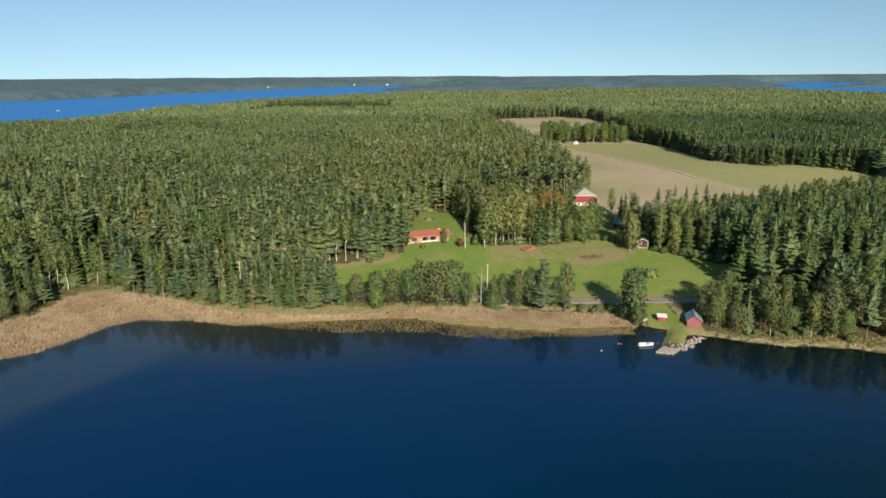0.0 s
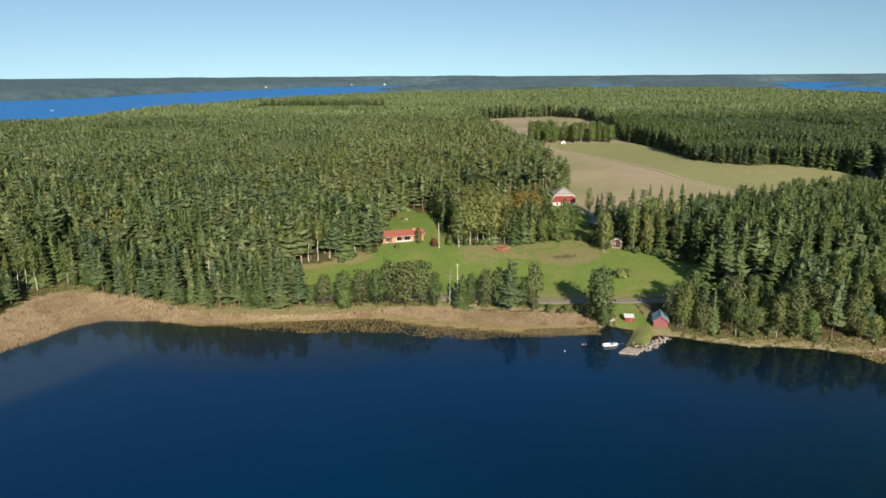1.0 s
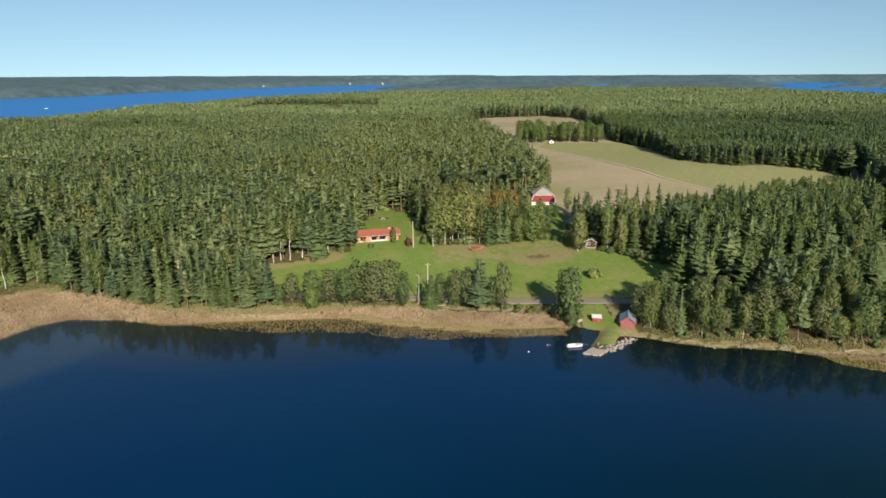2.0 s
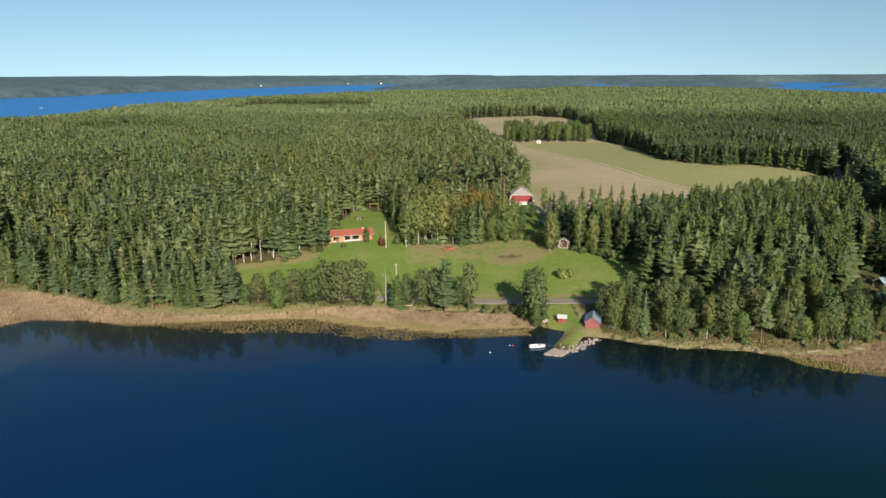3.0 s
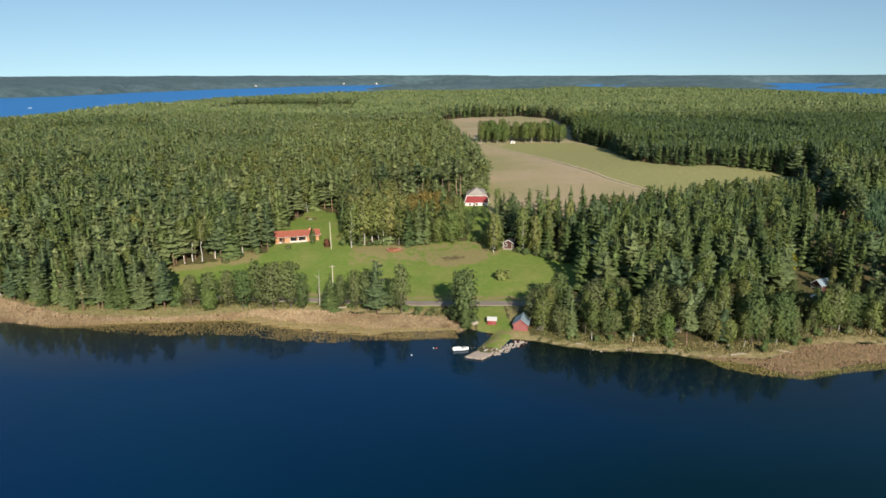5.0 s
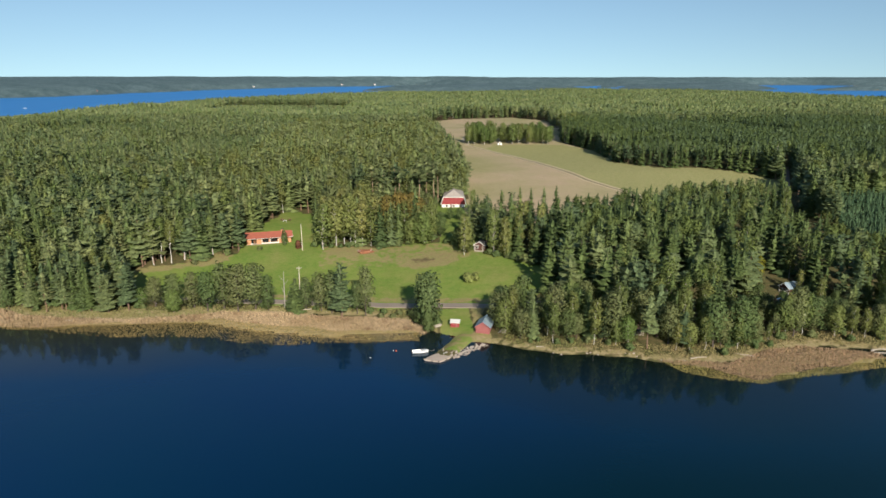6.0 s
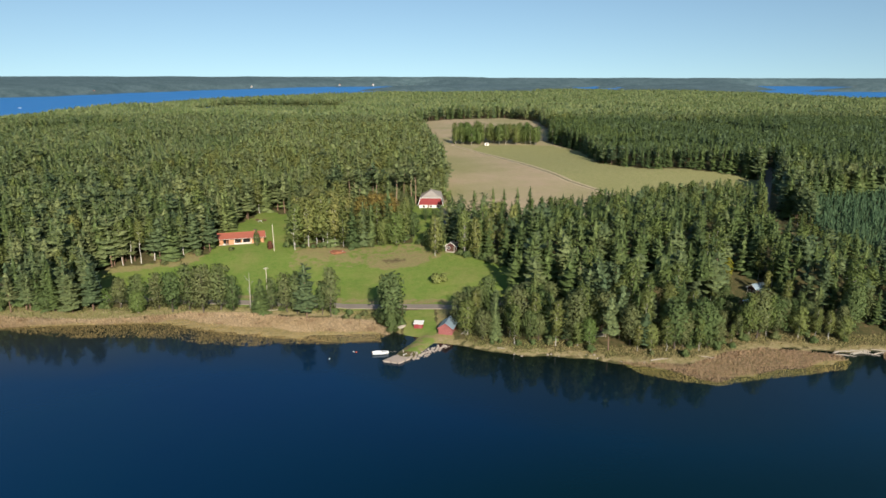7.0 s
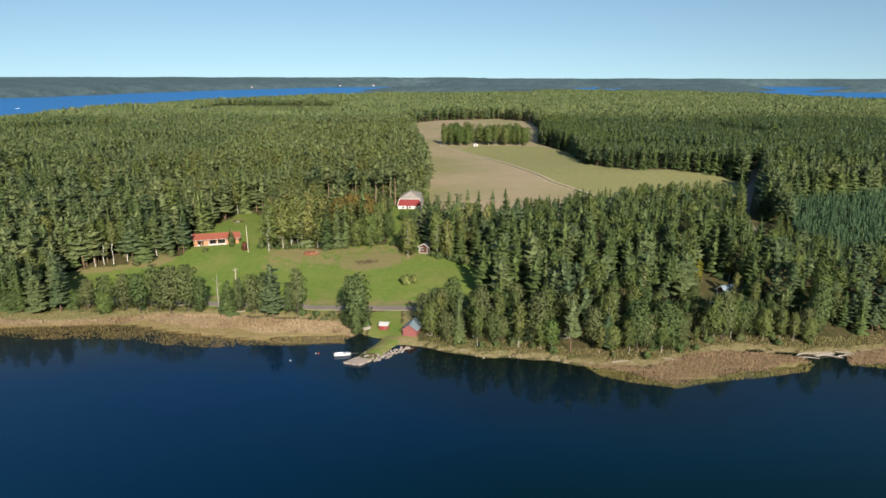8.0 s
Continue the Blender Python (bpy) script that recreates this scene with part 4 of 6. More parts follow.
# the trees between the lake and the lawn, the lone one by the slipway, those round the house and the cabins
for kind, x, y, h, wide in (
        ("full_alder", 74.8, 206.3, 17.5, 1.0), ("full_alder", 75.0, 201.8, 7, 1.0), ("alder", -9, 226.5, 13, 1.1), ("alder", -3, 228, 13, 1.2), ("alder", 2, 226, 14, 1.1), ("alder", 7, 227.5, 16, 1.1), ("alder", 12, 226, 17, 1.1), ("alder", 17.5, 227, 16, 1.1),
        ("alder", 22, 226, 13, 0.9), ("spruce", 31.3, 224.5, 12, 1.7), ("alder", 34.5, 226, 12, 0.8), ("alder", 40, 224, 14, 0.9), ("alder", 43.5, 222.5, 15, 0.9), ("pine", 47, 218.5, 19.5, 1.0), ("alder", 52, 221, 12, 0.8),
        ("alder", 55, 219.5, 17.5, 0.65), ("alder", -16, 229, 11, 1.2), ("broadleaf", -9, 225, 8, 1.3), ("birch", 203, 205, 11, 1.0), ("alder", 197, 202.5, 8, 1.1), ("spruce", 185, 214, 13, 1.1), ("birch", 181, 211.5, 13, 1.0), ("pine", 177.5, 215, 14, 1.0), ("alder", 46, 226, 12, 0.9), ("alder", 10, 230, 12, 1.0),
        ("alder", -127, 226, 9, 1.25), ("alder", -131, 221, 9, 1.3), ("alder", -136, 217.5, 8.5, 1.3), ("alder", -134, 229, 11, 1.2), ("alder", -141, 224, 11, 1.2), ("leafy", -137, 241, 16, 1.2), ("leafy", -143, 236, 15, 1.2), ("pine", 95.5, 279.5, 15, 1.0), ("pine", 99, 277, 16, 1.0), ("full_alder", 93.2, 264, 14.5, 0.8), ("alder", 90, 268, 9, 1.2), ("alder", 96.8, 199.5, 12, 1.1), ("alder", 99.5, 203, 12, 1.1), ("alder", 184.5, 187.5, 16, 0.9), ("birch", 182.5, 188, 15, 0.8), ("pale_birch", 103, 258, 19, 1.1), ("pale_birch", 107, 254, 17, 1.0), ("pine", 101.5, 267, 18, 0.9), ("birch", 112, 253, 18, 0.9),
        ("birch", 117, 250, 15, 0.9), ("maple", 60.5, 311, 13.5, 1.35), ("maple", 67, 310, 15, 1.4), ("maple", 74, 311, 14.5, 1.4), ("maple", 70, 305, 12, 1.3), ("pale_birch", 78, 304, 10, 1.3), ("alder", 63, 302, 9, 1.2), ("alder", 74, 300, 8, 1.2), ("alder", 84, 328, 8, 1.1), ("alder", 80, 324, 11, 1.1), ("pale_birch", 81, 312, 12, 1.0), ("alder", 84, 284, 11, 1.2),
        ("pale_birch", 35, 277, 20, 1.4), ("pale_birch", 40, 281, 21, 1.45), ("pale_birch", 46, 283, 22, 1.4), ("pale_birch", 51, 281, 20, 1.4), ("pale_birch", 36, 286, 21, 1.4), ("pale_birch", 43, 288, 22, 1.4), ("pale_birch", 49, 289, 22, 1.4), ("pale_birch", 55, 288, 20, 1.3), ("spruce", 58.5, 278, 18, 1.0), ("spruce", 63, 278, 19, 1.05), ("alder", -37, 230, 9, 1.2), ("leafy", -31, 228, 8, 1.25), ("alder", -25.5, 227.5, 9, 1.2), ("leafy", -20.5, 227, 7, 1.3), ("broadleaf", 76.5, 277, 13.5, 1.1), ("broadleaf", 71.5, 279, 11, 1.1), ("pale_birch", 80, 279, 18, 1.1), ("pale_birch", 66, 286, 13, 1.2), ("pale_birch", 79, 288, 11, 1.2), ("alder", 90, 312, 6, 1.3), ("alder", 94, 310, 6, 1.3), ("pale_birch", 101.5, 318, 13, 1.1), ("pale_birch", 92, 260, 17, 1.2), ("spruce", 100, 300, 14, 1.0), ("spruce", 30, 299, 17, 1.0),
        ("tall_birch", -28.5, 262.5, 18, 1.0), ("tall_birch", -26, 264.5, 19, 1.0), ("tall_birch", -22.5, 264.5, 18, 1.0), ("tall_birch", -18, 266.5, 18, 1.1), ("pine", -32, 263, 18, 1.0), ("tall_birch", -36, 261.5, 17, 1.1), ("pine", -40.5, 266, 19, 1.0), ("pine", -11, 272, 18, 1.0), ("pine", -14, 267.5, 17, 1.0), ("tall_birch", -8, 271, 17, 1.0), ("aspen", 192, 224, 11, 1.2),
        ("aspen", 128, 236, 6, 1.0), ("tall_birch", -128.5, 246.5, 15, 1.1), ("tall_birch", -126.3, 248, 16, 1.0), ("tall_birch", -124, 249.5, 16, 1.0), ("tall_birch", -117.5, 260, 16, 1.0), ("tall_birch", -132, 246, 14, 1.1)):
    # the row between the road and the reeds
    tree(kind, x, y - 3 if -20 < x < 60 and 218 < y < 232 else y, h, wide)
# bare-stemmed pines behind the farmyard
for x in np.arange(44, 88, 3.9):
    tree("tall_pine", x + rng.uniform(-1.6, 1.6), 339 + rng.uniform(0, 10), rng.uniform(16.5, 23.5), rng.uniform(0.85, 1.2))
for x, y, h in ((31, 280.5, 3.0), (35, 280, 2.6), (38, 279, 2.4), (9, 278, 2.2), (-3, 272, 3.4), (-6, 276, 3.0), (104, 256, 3.6), (112, 250, 3.4), (108, 254.5, 3.8), (110.5, 252.5, 4.2), (114, 249.5, 4.0), (118, 246.5, 3.8), (101.5, 259, 3.0), (122.5, 243, 3.2),
                (78, 205, 3.0), (72, 209.5, 3.6), (60, 215, 2.6), (64, 213.5, 2.4), (-55, 226, 2.6), (-68, 230, 2.4), (-35, 224.5, 2.2), (-22, 226, 3.2), (116, 246, 3.2), (120, 243, 3.4),
                (42, 278.5, 2.2), (45, 279, 2.8), (48.5, 278.5, 2.4), (58, 277, 3.0), (62, 277.5, 2.6), (66, 277, 3.2), (70, 278, 2.4), (86, 275, 3.0), (89, 272, 3.4), (-9, 266, 2.6), (-13, 262, 2.4),
                (-28, 228, 2.6), (-20, 225.5, 2.2), (2, 225, 2.2), (20, 225, 2.4), (27.5, 225.5, 2.0), (38, 222.5, 2.2), (43, 221, 2.4), (61, 217.5, 2.4), (66, 215, 2.2), (70, 213, 2.6),
                (56, 218, 3.0), (-90, 241, 3.5), (200, 188, 3.0), (190, 187, 3.2), (180, 186, 2.6), (172, 184, 2.8)):
    tree("shrub", x, y, 0.75 * h, 1.3)

tree("dry_shrub", 90.6, 234.4, 3.4, 1.2)
tree("dry_shrub", 93.2, 235.2, 2.8, 1.2)
tree("red_shrub", 24.6, 279.0, 3.4, 1.0)
for x, y in planted(128, 204, 600, 646, 6.6, 0.8):
    if inside(x, y, GROVE) and not (151 < x < 161 and y < 616):
        if rng.uniform() < 0.12 or np.hypot((x - 140) / 16, (y - 625) / 27) > 1 and np.hypot((x - 182) / 26, (y - 624) / 26) > 1:
            continue
        tree("leafy" if rng.uniform() < 0.7 else "birch", x, y, rng.uniform(12, 19.5), rng.uniform(1.0, 1.25))


def at_edge(p, reach):
    """Whether a tree stands at the wood's southern edge, so that all of it shows."""
    res = np.zeros(len(p), bool)
    for ox, oy in ((0, -1), (0, -1.8), (-0.9, -0.8), (0.9, -0.8)):
        res |= ~wooded(p[:, 0] + ox * reach, p[:, 1] + oy * reach)
    return res


edge = at_edge(near, 6.5)
forest("lakeside edge of", near[edge], 1, mixed)
forest("lakeside", near[~edge], 1, mixed, 0.58)
mid = planted(-820, 720, 420, 820, 4.7, 1.0)
mid = mid[wooded(mid[:, 0], mid[:, 1]) & seen_wedge(mid[:, 0], mid[:, 1])]
edge = at_edge(mid, 7)
forest("field edge of", mid[edge], 2, mixed)
forest("inland", mid[~edge], 2, mixed, 0.55)


back = planted(-900, 1100, 820, 1300, 5.0, 1.0)
back = back[rng.uniform(size=len(back)) > 0.16 + 0.16 * wave(back[:, 0], back[:, 1], 24, 6)]
back = back[wooded(back[:, 0], back[:, 1]) & seen_wedge(back[:, 0], back[:, 1])]
edge = at_edge(back, 8) | (back[:, 0] > -245) & (back[:, 0] < 5) & (back[:, 1] > 1255) & (back[:, 1] < 1285)
forest("far edge of", back[edge], 2, mixed)
forest("distant", back[~edge], 3, mixed, 0.5)
back = planted(-900, 1800, 1300, 2320, 7.6, 1.0)
back = back[rng.uniform(size=len(back)) > 0.16 + 0.16 * wave(back[:, 0], back[:, 1], 30, 6)]
back = back[wooded(back[:, 0], back[:, 1]) & seen_wedge(back[:, 0], back[:, 1])]
forest("farthest", back, 4, mixed, 0.45)
rows = planted(246, 430, 230, 372, 3.0, 0.45)
rows = rows[inside(rows[:, 0], rows[:, 1], PLANTING) & seen_wedge(rows[:, 0], rows[:, 1])]
forest("blue-green planted", rows, 2, lambda x, y: (np.full(len(x), 4), rng.uniform(6.5, 9.0, len(x))), 0.3)


# ---- reeds and shore grass ----
def stalks(name, p, h, w, lean, material, label, category, base=None, brown=0.0):
    """Upright blades, two to a tuft. brown: how weathered each tuft is."""
    n = len(p)
    z = np.maximum(height(p[:, 0], p[:, 1]), -0.3) if base is None else base
    out = np.empty((n, 2, 3, 3))
    for k in range(2):
        t = rng.uniform(0, 3.14, n)
        dx, dy = w * np.cos(t), w * np.sin(t)
        out[:, k, 0] = np.stack([p[:, 0] - dx, p[:, 1] - dy, z - 0.1], -1)
        out[:, k, 1] = np.stack([p[:, 0] + dx, p[:, 1] + dy, z - 0.1], -1)
        out[:, k, 2] = np.stack([p[:, 0] + rng.normal(scale=lean, size=n), p[:, 1] + rng.normal(scale=lean, size=n), z + h * rng.uniform(0.75, 1.1, n)], -1)
    patch = 1 + np.clip(0.42 + 0.26 * wave(p[:, 0], p[:, 1], 7, 3) + 0.16 * wave(p[:, 0], p[:, 1], 2.2, 5) + rng.uniform(-0.12, 0.12, n) + 0.5 * (p[:, 0] > 120) + brown, 0, 0.99)
    ob = new(name, soup(name, out.reshape(-1, 3, 3), np.repeat(patch, 2), np.zeros(2 * n), [M[material]], unit(np.array((0.05, -0.55, 0.75)) + rng.normal(scale=0.22, size=(2 * n, 1, 3)).repeat(3, 1))))
    return tagged(ob, label, category, kind="stuff")


bed = planted(-260, 300, 155, 252, 0.35, 1.0)
in_reed = inside(bed[:, 0], bed[:, 1], REED_WEST) | inside(bed[:, 0], bed[:, 1], REED_EAST) | inside(bed[:, 0], bed[:, 1], REED_COVE)
bed = bed[in_reed & (bed[:, 0] > -190)]
outer = np.interp(bed[:, 0], (-60, -55, -3, 6, 14.7, 27, 45, 60, 70, 139, 160, 203, 230), (213, 211.5, 213.6, 211.5, 206.9, 202, 197.5, 194.2, 195, 172, 159, 169, 167))
gold = (bed[:, 1] - outer + 2.5 * wave(bed[:, 0], bed[:, 1], 6, 2) < np.interp(bed[:, 0], (-60, 0, 15, 60, 75, 100, 101), (0.8, 1.5, 7, 8, 5, 5, 3.2))) & (bed[:, 0] > -60)
lake_side = bed[:, 1] - np.interp(bed[:, 0], (-116, -108, -101, -95, -88, -72, -62, -55, -43, -28, -3, 6), (189, 193, 203, 214, 219, 217.6, 214.5, 211.5, 211.8, 212.8, 213.6, 211.5)) + 50 * (bed[:, 0] > 6)
stalks("reed_bed", bed[~gold], np.where(bed[~gold][:, 0] > 120, 0.85, 1.0), 0.22, 0.28, "reed", "dry straw-coloured reed bed along the lake shore", "reeds", brown=0.55 * np.exp(-np.clip(lake_side[~gold], 0, 99) / 1.6) * (wave(bed[~gold][:, 0], bed[~gold][:, 1], 1.6, 3) > -0.25) + 0.5 * (wave(bed[~gold][:, 0], bed[~gold][:, 1], 2.3, 9) > 0.55))
stalks("sedge_bed", bed[gold], 0.6, 0.21, 0.2, "sedge", "green and gold sedge in the shallows", "sedge")
wet = planted(-60, 72, 186, 216, 0.36, 1.0)
inner = np.interp(wet[:, 0], (-60, -55, -3, 6, 14.7, 27, 45, 60, 70), (213, 211.5, 213.6, 211.5, 206.9, 202, 197.5, 194.2, 195))
reach = np.interp(wet[:, 0], (-60, -45, -28, -10, 5, 16, 30, 46, 62, 70), (0.3, 2.0, 8.5, 11, 12.5, 10, 7, 4.0, 1.5, 0.3)) + 1.6 * wave(wet[:, 0], wet[:, 1], 7, 4)
out_by = inner - wet[:, 1]
wet = wet[(out_by > -0.8) & (out_by < reach) & (rng.uniform(size=len(wet)) < 0.80 - 0.5 * out_by / np.maximum(reach, 0.5) + 0.4 * wave(wet[:, 0], wet[:, 1], 3.2, 8))]
stalks("water_rushes", wet, 0.4, 0.15, 0.3, "rush", "sparse brown rushes standing in dark water", "rushes", np.full(len(wet), 0.0))
turf = planted(-140, 235, 172, 262, 0.55, 1.0)
ds = turf[:, 1] - shore(turf[:, 0])
keep = (ds > 0.4) & (ds < np.where(turf[:, 0] > 92, 8, 9)) & ~((turf[:, 0] > 78) & (turf[:, 0] < 97)) & (np.abs(turf[:, 1] - road_y(turf[:, 0])) > 3)
stalks("bank_grass", turf[keep], 0.4, 0.22, 0.2, "grass", "rough yellow-green grass on the bank", "grass")

# ---- buildings and things ----
def part(name, bm, material, parent, label=""):
    """One mesh object under a thing or a part."""
    bmesh.ops.recalc_face_normals(bm, faces=bm.faces)
    me = bpy.data.meshes.new(name)
    bm.to_mesh(me)
    bm.free()
    me.materials.append(M[material])
    ob = new(name, me)
    ob.parent = parent
    if parent and parent.type == "MESH":
        ob.matrix_parent_inverse = Matrix.Identity(4)
    return tagged(ob, label)


def root(name, x, y, turn, label, category, group="", z=None, kind=""):
    ob = new(name)
    ob.matrix_basis = pose(x, y, float(height(x, y)) if z is None else z, 0, 0, turn)
    return tagged(ob, label, category, group, kind)


def boxes(*sizes, bevel=0.02):
    """A bmesh of bevelled blocks, each (x0, x1, y0, y1, z0, z1)."""
    bm = bmesh.new()
    for x0, x1, y0, y1, z0, z1 in sizes:
        bmesh.ops.create_cube(bm, size=1, matrix=Matrix.LocRotScale(((x0 + x1) / 2, (y0 + y1) / 2, (z0 + z1) / 2), None, (x1 - x0, y1 - y0, z1 - z0)))
    if bevel:
        bmesh.ops.bevel(bm, geom=bm.edges[:], offset=bevel, segments=1, affect="EDGES")
    return bm


def slab(bm, corners, thick):
    """A plate of even thickness under a flat outline."""
    n = (Vector(corners[1]) - Vector(corners[0])).cross(Vector(corners[2]) - Vector(corners[0])).normalized()
    n = n if n.z >= 0 else -n
    top = [bm.verts.new(c) for c in corners]
    low = [bm.verts.new(Vector(c) - n * thick) for c in corners]
    bm.faces.new(top)
    bm.faces.new(low[::-1])
    for i in range(len(top)):
        j = (i + 1) % len(top)
        bm.faces.new((top[i], low[i], low[j], top[j]))
    return bm


def prism(outline, y0, y1):
    """An upright outline of (x, z), carried from y0 to y1."""
    bm = bmesh.new()
    a, b = [bm.verts.new((x, y0, z)) for x, z in outline], [bm.verts.new((x, y1, z)) for x, z in outline]
    bm.faces.new(a)
    bm.faces.new(b[::-1])
    for i in range(len(a)):
        j = (i + 1) % len(a)
        bm.faces.new((a[i], b[i], b[j], a[j]))
    return bm


def rod(points, radii, sides=8):
    """A round bar along points in the open."""
    bm = bmesh.new()
    rings = []
    for i, (p, r) in enumerate(zip(points, radii)):
        d = (Vector(points[min(i + 1, len(points) - 1)]) - Vector(points[max(i - 1, 0)])).normalized()
        q = d.to_track_quat("Z", "Y")
        rings.append([bm.verts.new(Vector(p) + q @ Vector((r * math.cos(t), r * math.sin(t), 0))) for t in (k * 2 * math.pi / sides for k in range(sides))])
    for lo, hi in zip(rings, rings[1:]):
        for k in range(sides):
            bm.faces.new((lo[k], lo[(k + 1) % sides], hi[(k + 1) % sides], hi[k]))
    bm.faces.new(rings[0][::-1])
    bm.faces.new(rings[-1])
    return bm


def window(parent, x, y, z, w, h, frame_mat="white_paint", bars=1):
    """A window in a front that faces -y: frame, pane, glazing bar."""
    fr = part("window", boxes((x - w / 2 - 0.1, x + w / 2 + 0.1, y - 0.07, y - 0.01, z - 0.1, z), (x - w / 2 - 0.1, x + w / 2 + 0.1, y - 0.07, y - 0.01, z + h, z + h + 0.1),
                              (x - w / 2 - 0.1, x - w / 2, y - 0.07, y - 0.01, z, z + h), (x + w / 2, x + w / 2 + 0.1, y - 0.07, y - 0.01, z, z + h), bevel=0.01), frame_mat, parent, "white-framed window")
    part("pane", boxes((x - w / 2, x + w / 2, y - 0.04, y - 0.02, z, z + h), bevel=0), "glass", fr)
    for k in range(bars):
        bx = x - w / 2 + w * (k + 1) / (bars + 1)
        part("glazing_bar", boxes((bx - 0.03, bx + 0.03, y - 0.06, y - 0.03, z, z + h), bevel=0), frame_mat, fr)
    return fr


def gable_roof(parent, w, d, wall, ridge, over, material, thick=0.14, along="y", name="roof"):
    """Two roof plates and a ridge cap. w across x, d along y, from y = 0 back."""
    made = []
    if along == "y":
        s = (ridge - wall) / (w / 2)
        for side in (-1, 1):
            e = w / 2 + over
            bm = slab(bmesh.new(), [(0, -over, ridge + 0.06), (side * e, -over, wall - s * over + 0.06), (side * e, d + over, wall - s * over + 0.06), (0, d + over, ridge + 0.06)], thick)
            made.append(part(name, bm, material, parent))
        part("ridge_cap", boxes((-0.14, 0.14, -over, d + over, ridge + 0.02, ridge + 0.13)), material, parent)
    else:
        s = (ridge - wall) / (d / 2)
        for y0, y1 in ((-over, d / 2), (d + over, d / 2)):
            bm = slab(bmesh.new(), [(-over, y1, ridge + 0.06), (-over, y0, wall - s * over + 0.06), (w + over, y0, wall - s * over + 0.06), (w + over, y1, ridge + 0.06)], thick)
            made.append(part(name, bm, material, parent))
        part("ridge_cap", boxes((-over, w + over, d / 2 - 0.16, d / 2 + 0.16, ridge + 0.02, ridge + 0.13)), material, parent)
    return made


M["white_paint"] = plain("white_paint", (0.78, 0.77, 0.73), 0.5, grain=2, vary=0.08)
M["red_wood"] = plain("red_ochre_boards", (0.27, 0.042, 0.045), 0.85, grain=2.5, vary=0.25, bump=0.01)
M["dark_red"] = plain("dark_red_boards", (0.09, 0.032, 0.027), 0.85, grain=2.5, vary=0.3, bump=0.01)
M["faded_red"] = plain("faded_red_boards", (0.28, 0.095, 0.09), 0.9, grain=2.5, vary=0.22, bump=0.01)
M["terracotta"] = plain("terracotta_tiles", (0.40, 0.12, 0.075), 0.75, grain=3, vary=0.2, bump=0.02)
M["brick_wall"] = plain("orange_brick", (0.54, 0.27, 0.14), 0.85, grain=3, vary=0.18, bump=0.01)
M["shingle"] = plain("weathered_grey_shingle", (0.36, 0.32, 0.28), 0.95, grain=2, vary=0.25, bump=0.02)
M["blue_metal"] = plain("blue_grey_sheet_metal", (0.33, 0.43, 0.50), 0.45, 0.2, grain=1.5, vary=0.2)
M["deep_blue"] = plain("dark_blue_sheet_metal", (0.07, 0.13, 0.22), 0.35, 0.2, grain=1.5, vary=0.2)
M["felt"] = plain("dark_roofing_felt", (0.07, 0.075, 0.085), 0.9, grain=2, vary=0.3)
M["glass"] = plain("window_glass", (0.015, 0.02, 0.025), 0.05, grain=1, vary=0.2)
M["dark_wood"] = plain("brown_stained_wood", (0.10, 0.055, 0.03), 0.8, grain=2.5, vary=0.3)
M["old_wood"] = plain("weathered_grey_wood", (0.42, 0.37, 0.31), 0.9, grain=2.0, vary=0.25, bump=0.02)
M["pole_wood"] = plain("pale_pole_wood", (0.60, 0.53, 0.42), 0.85, grain=2.0, vary=0.2)
M["concrete"] = plain("sunlit_concrete", (0.46, 0.38, 0.31), 0.9, grain=1.2, vary=0.18, bump=0.02)
M["stone"] = plain("pale_granite", (0.40, 0.34, 0.29), 0.9, grain=2.0, vary=0.3, bump=0.05)
M["asphalt"] = plain("worn_asphalt", (0.25, 0.21, 0.175), 0.9, grain=0.8, vary=0.2, bump=0.01)
M["lawn_strip"] = plain("dark_verge_grass", (0.25, 0.215, 0.11), 0.95, grain=0.8, vary=0.35, bump=0.02)
M["gravel"] = plain("pale_field_track", (0.52, 0.42, 0.27), 0.95, grain=0.8, vary=0.2, bump=0.02)
M["gelcoat"] = plain("white_gelcoat", (0.80, 0.81, 0.80), 0.25, grain=1, vary=0.05)
M["rubber"] = plain("black_rubber", (0.02, 0.02, 0.022), 0.6, grain=3, vary=0.3)
M["orange"] = plain("orange_red_plastic", (0.55, 0.09, 0.03), 0.4, grain=3, vary=0.1)
M["tarp"] = plain("blue_grey_tarpaulin", (0.16, 0.24, 0.33), 0.5, grain=1.5, vary=0.25, bump=0.03)
M["rust"] = plain("red_brown_brushwood", (0.30, 0.12, 0.06), 0.95, grain=3, vary=0.4)
M["yellow_paint"] = plain("yellow_machine_paint", (0.55, 0.36, 0.04), 0.45, grain=2, vary=0.2)


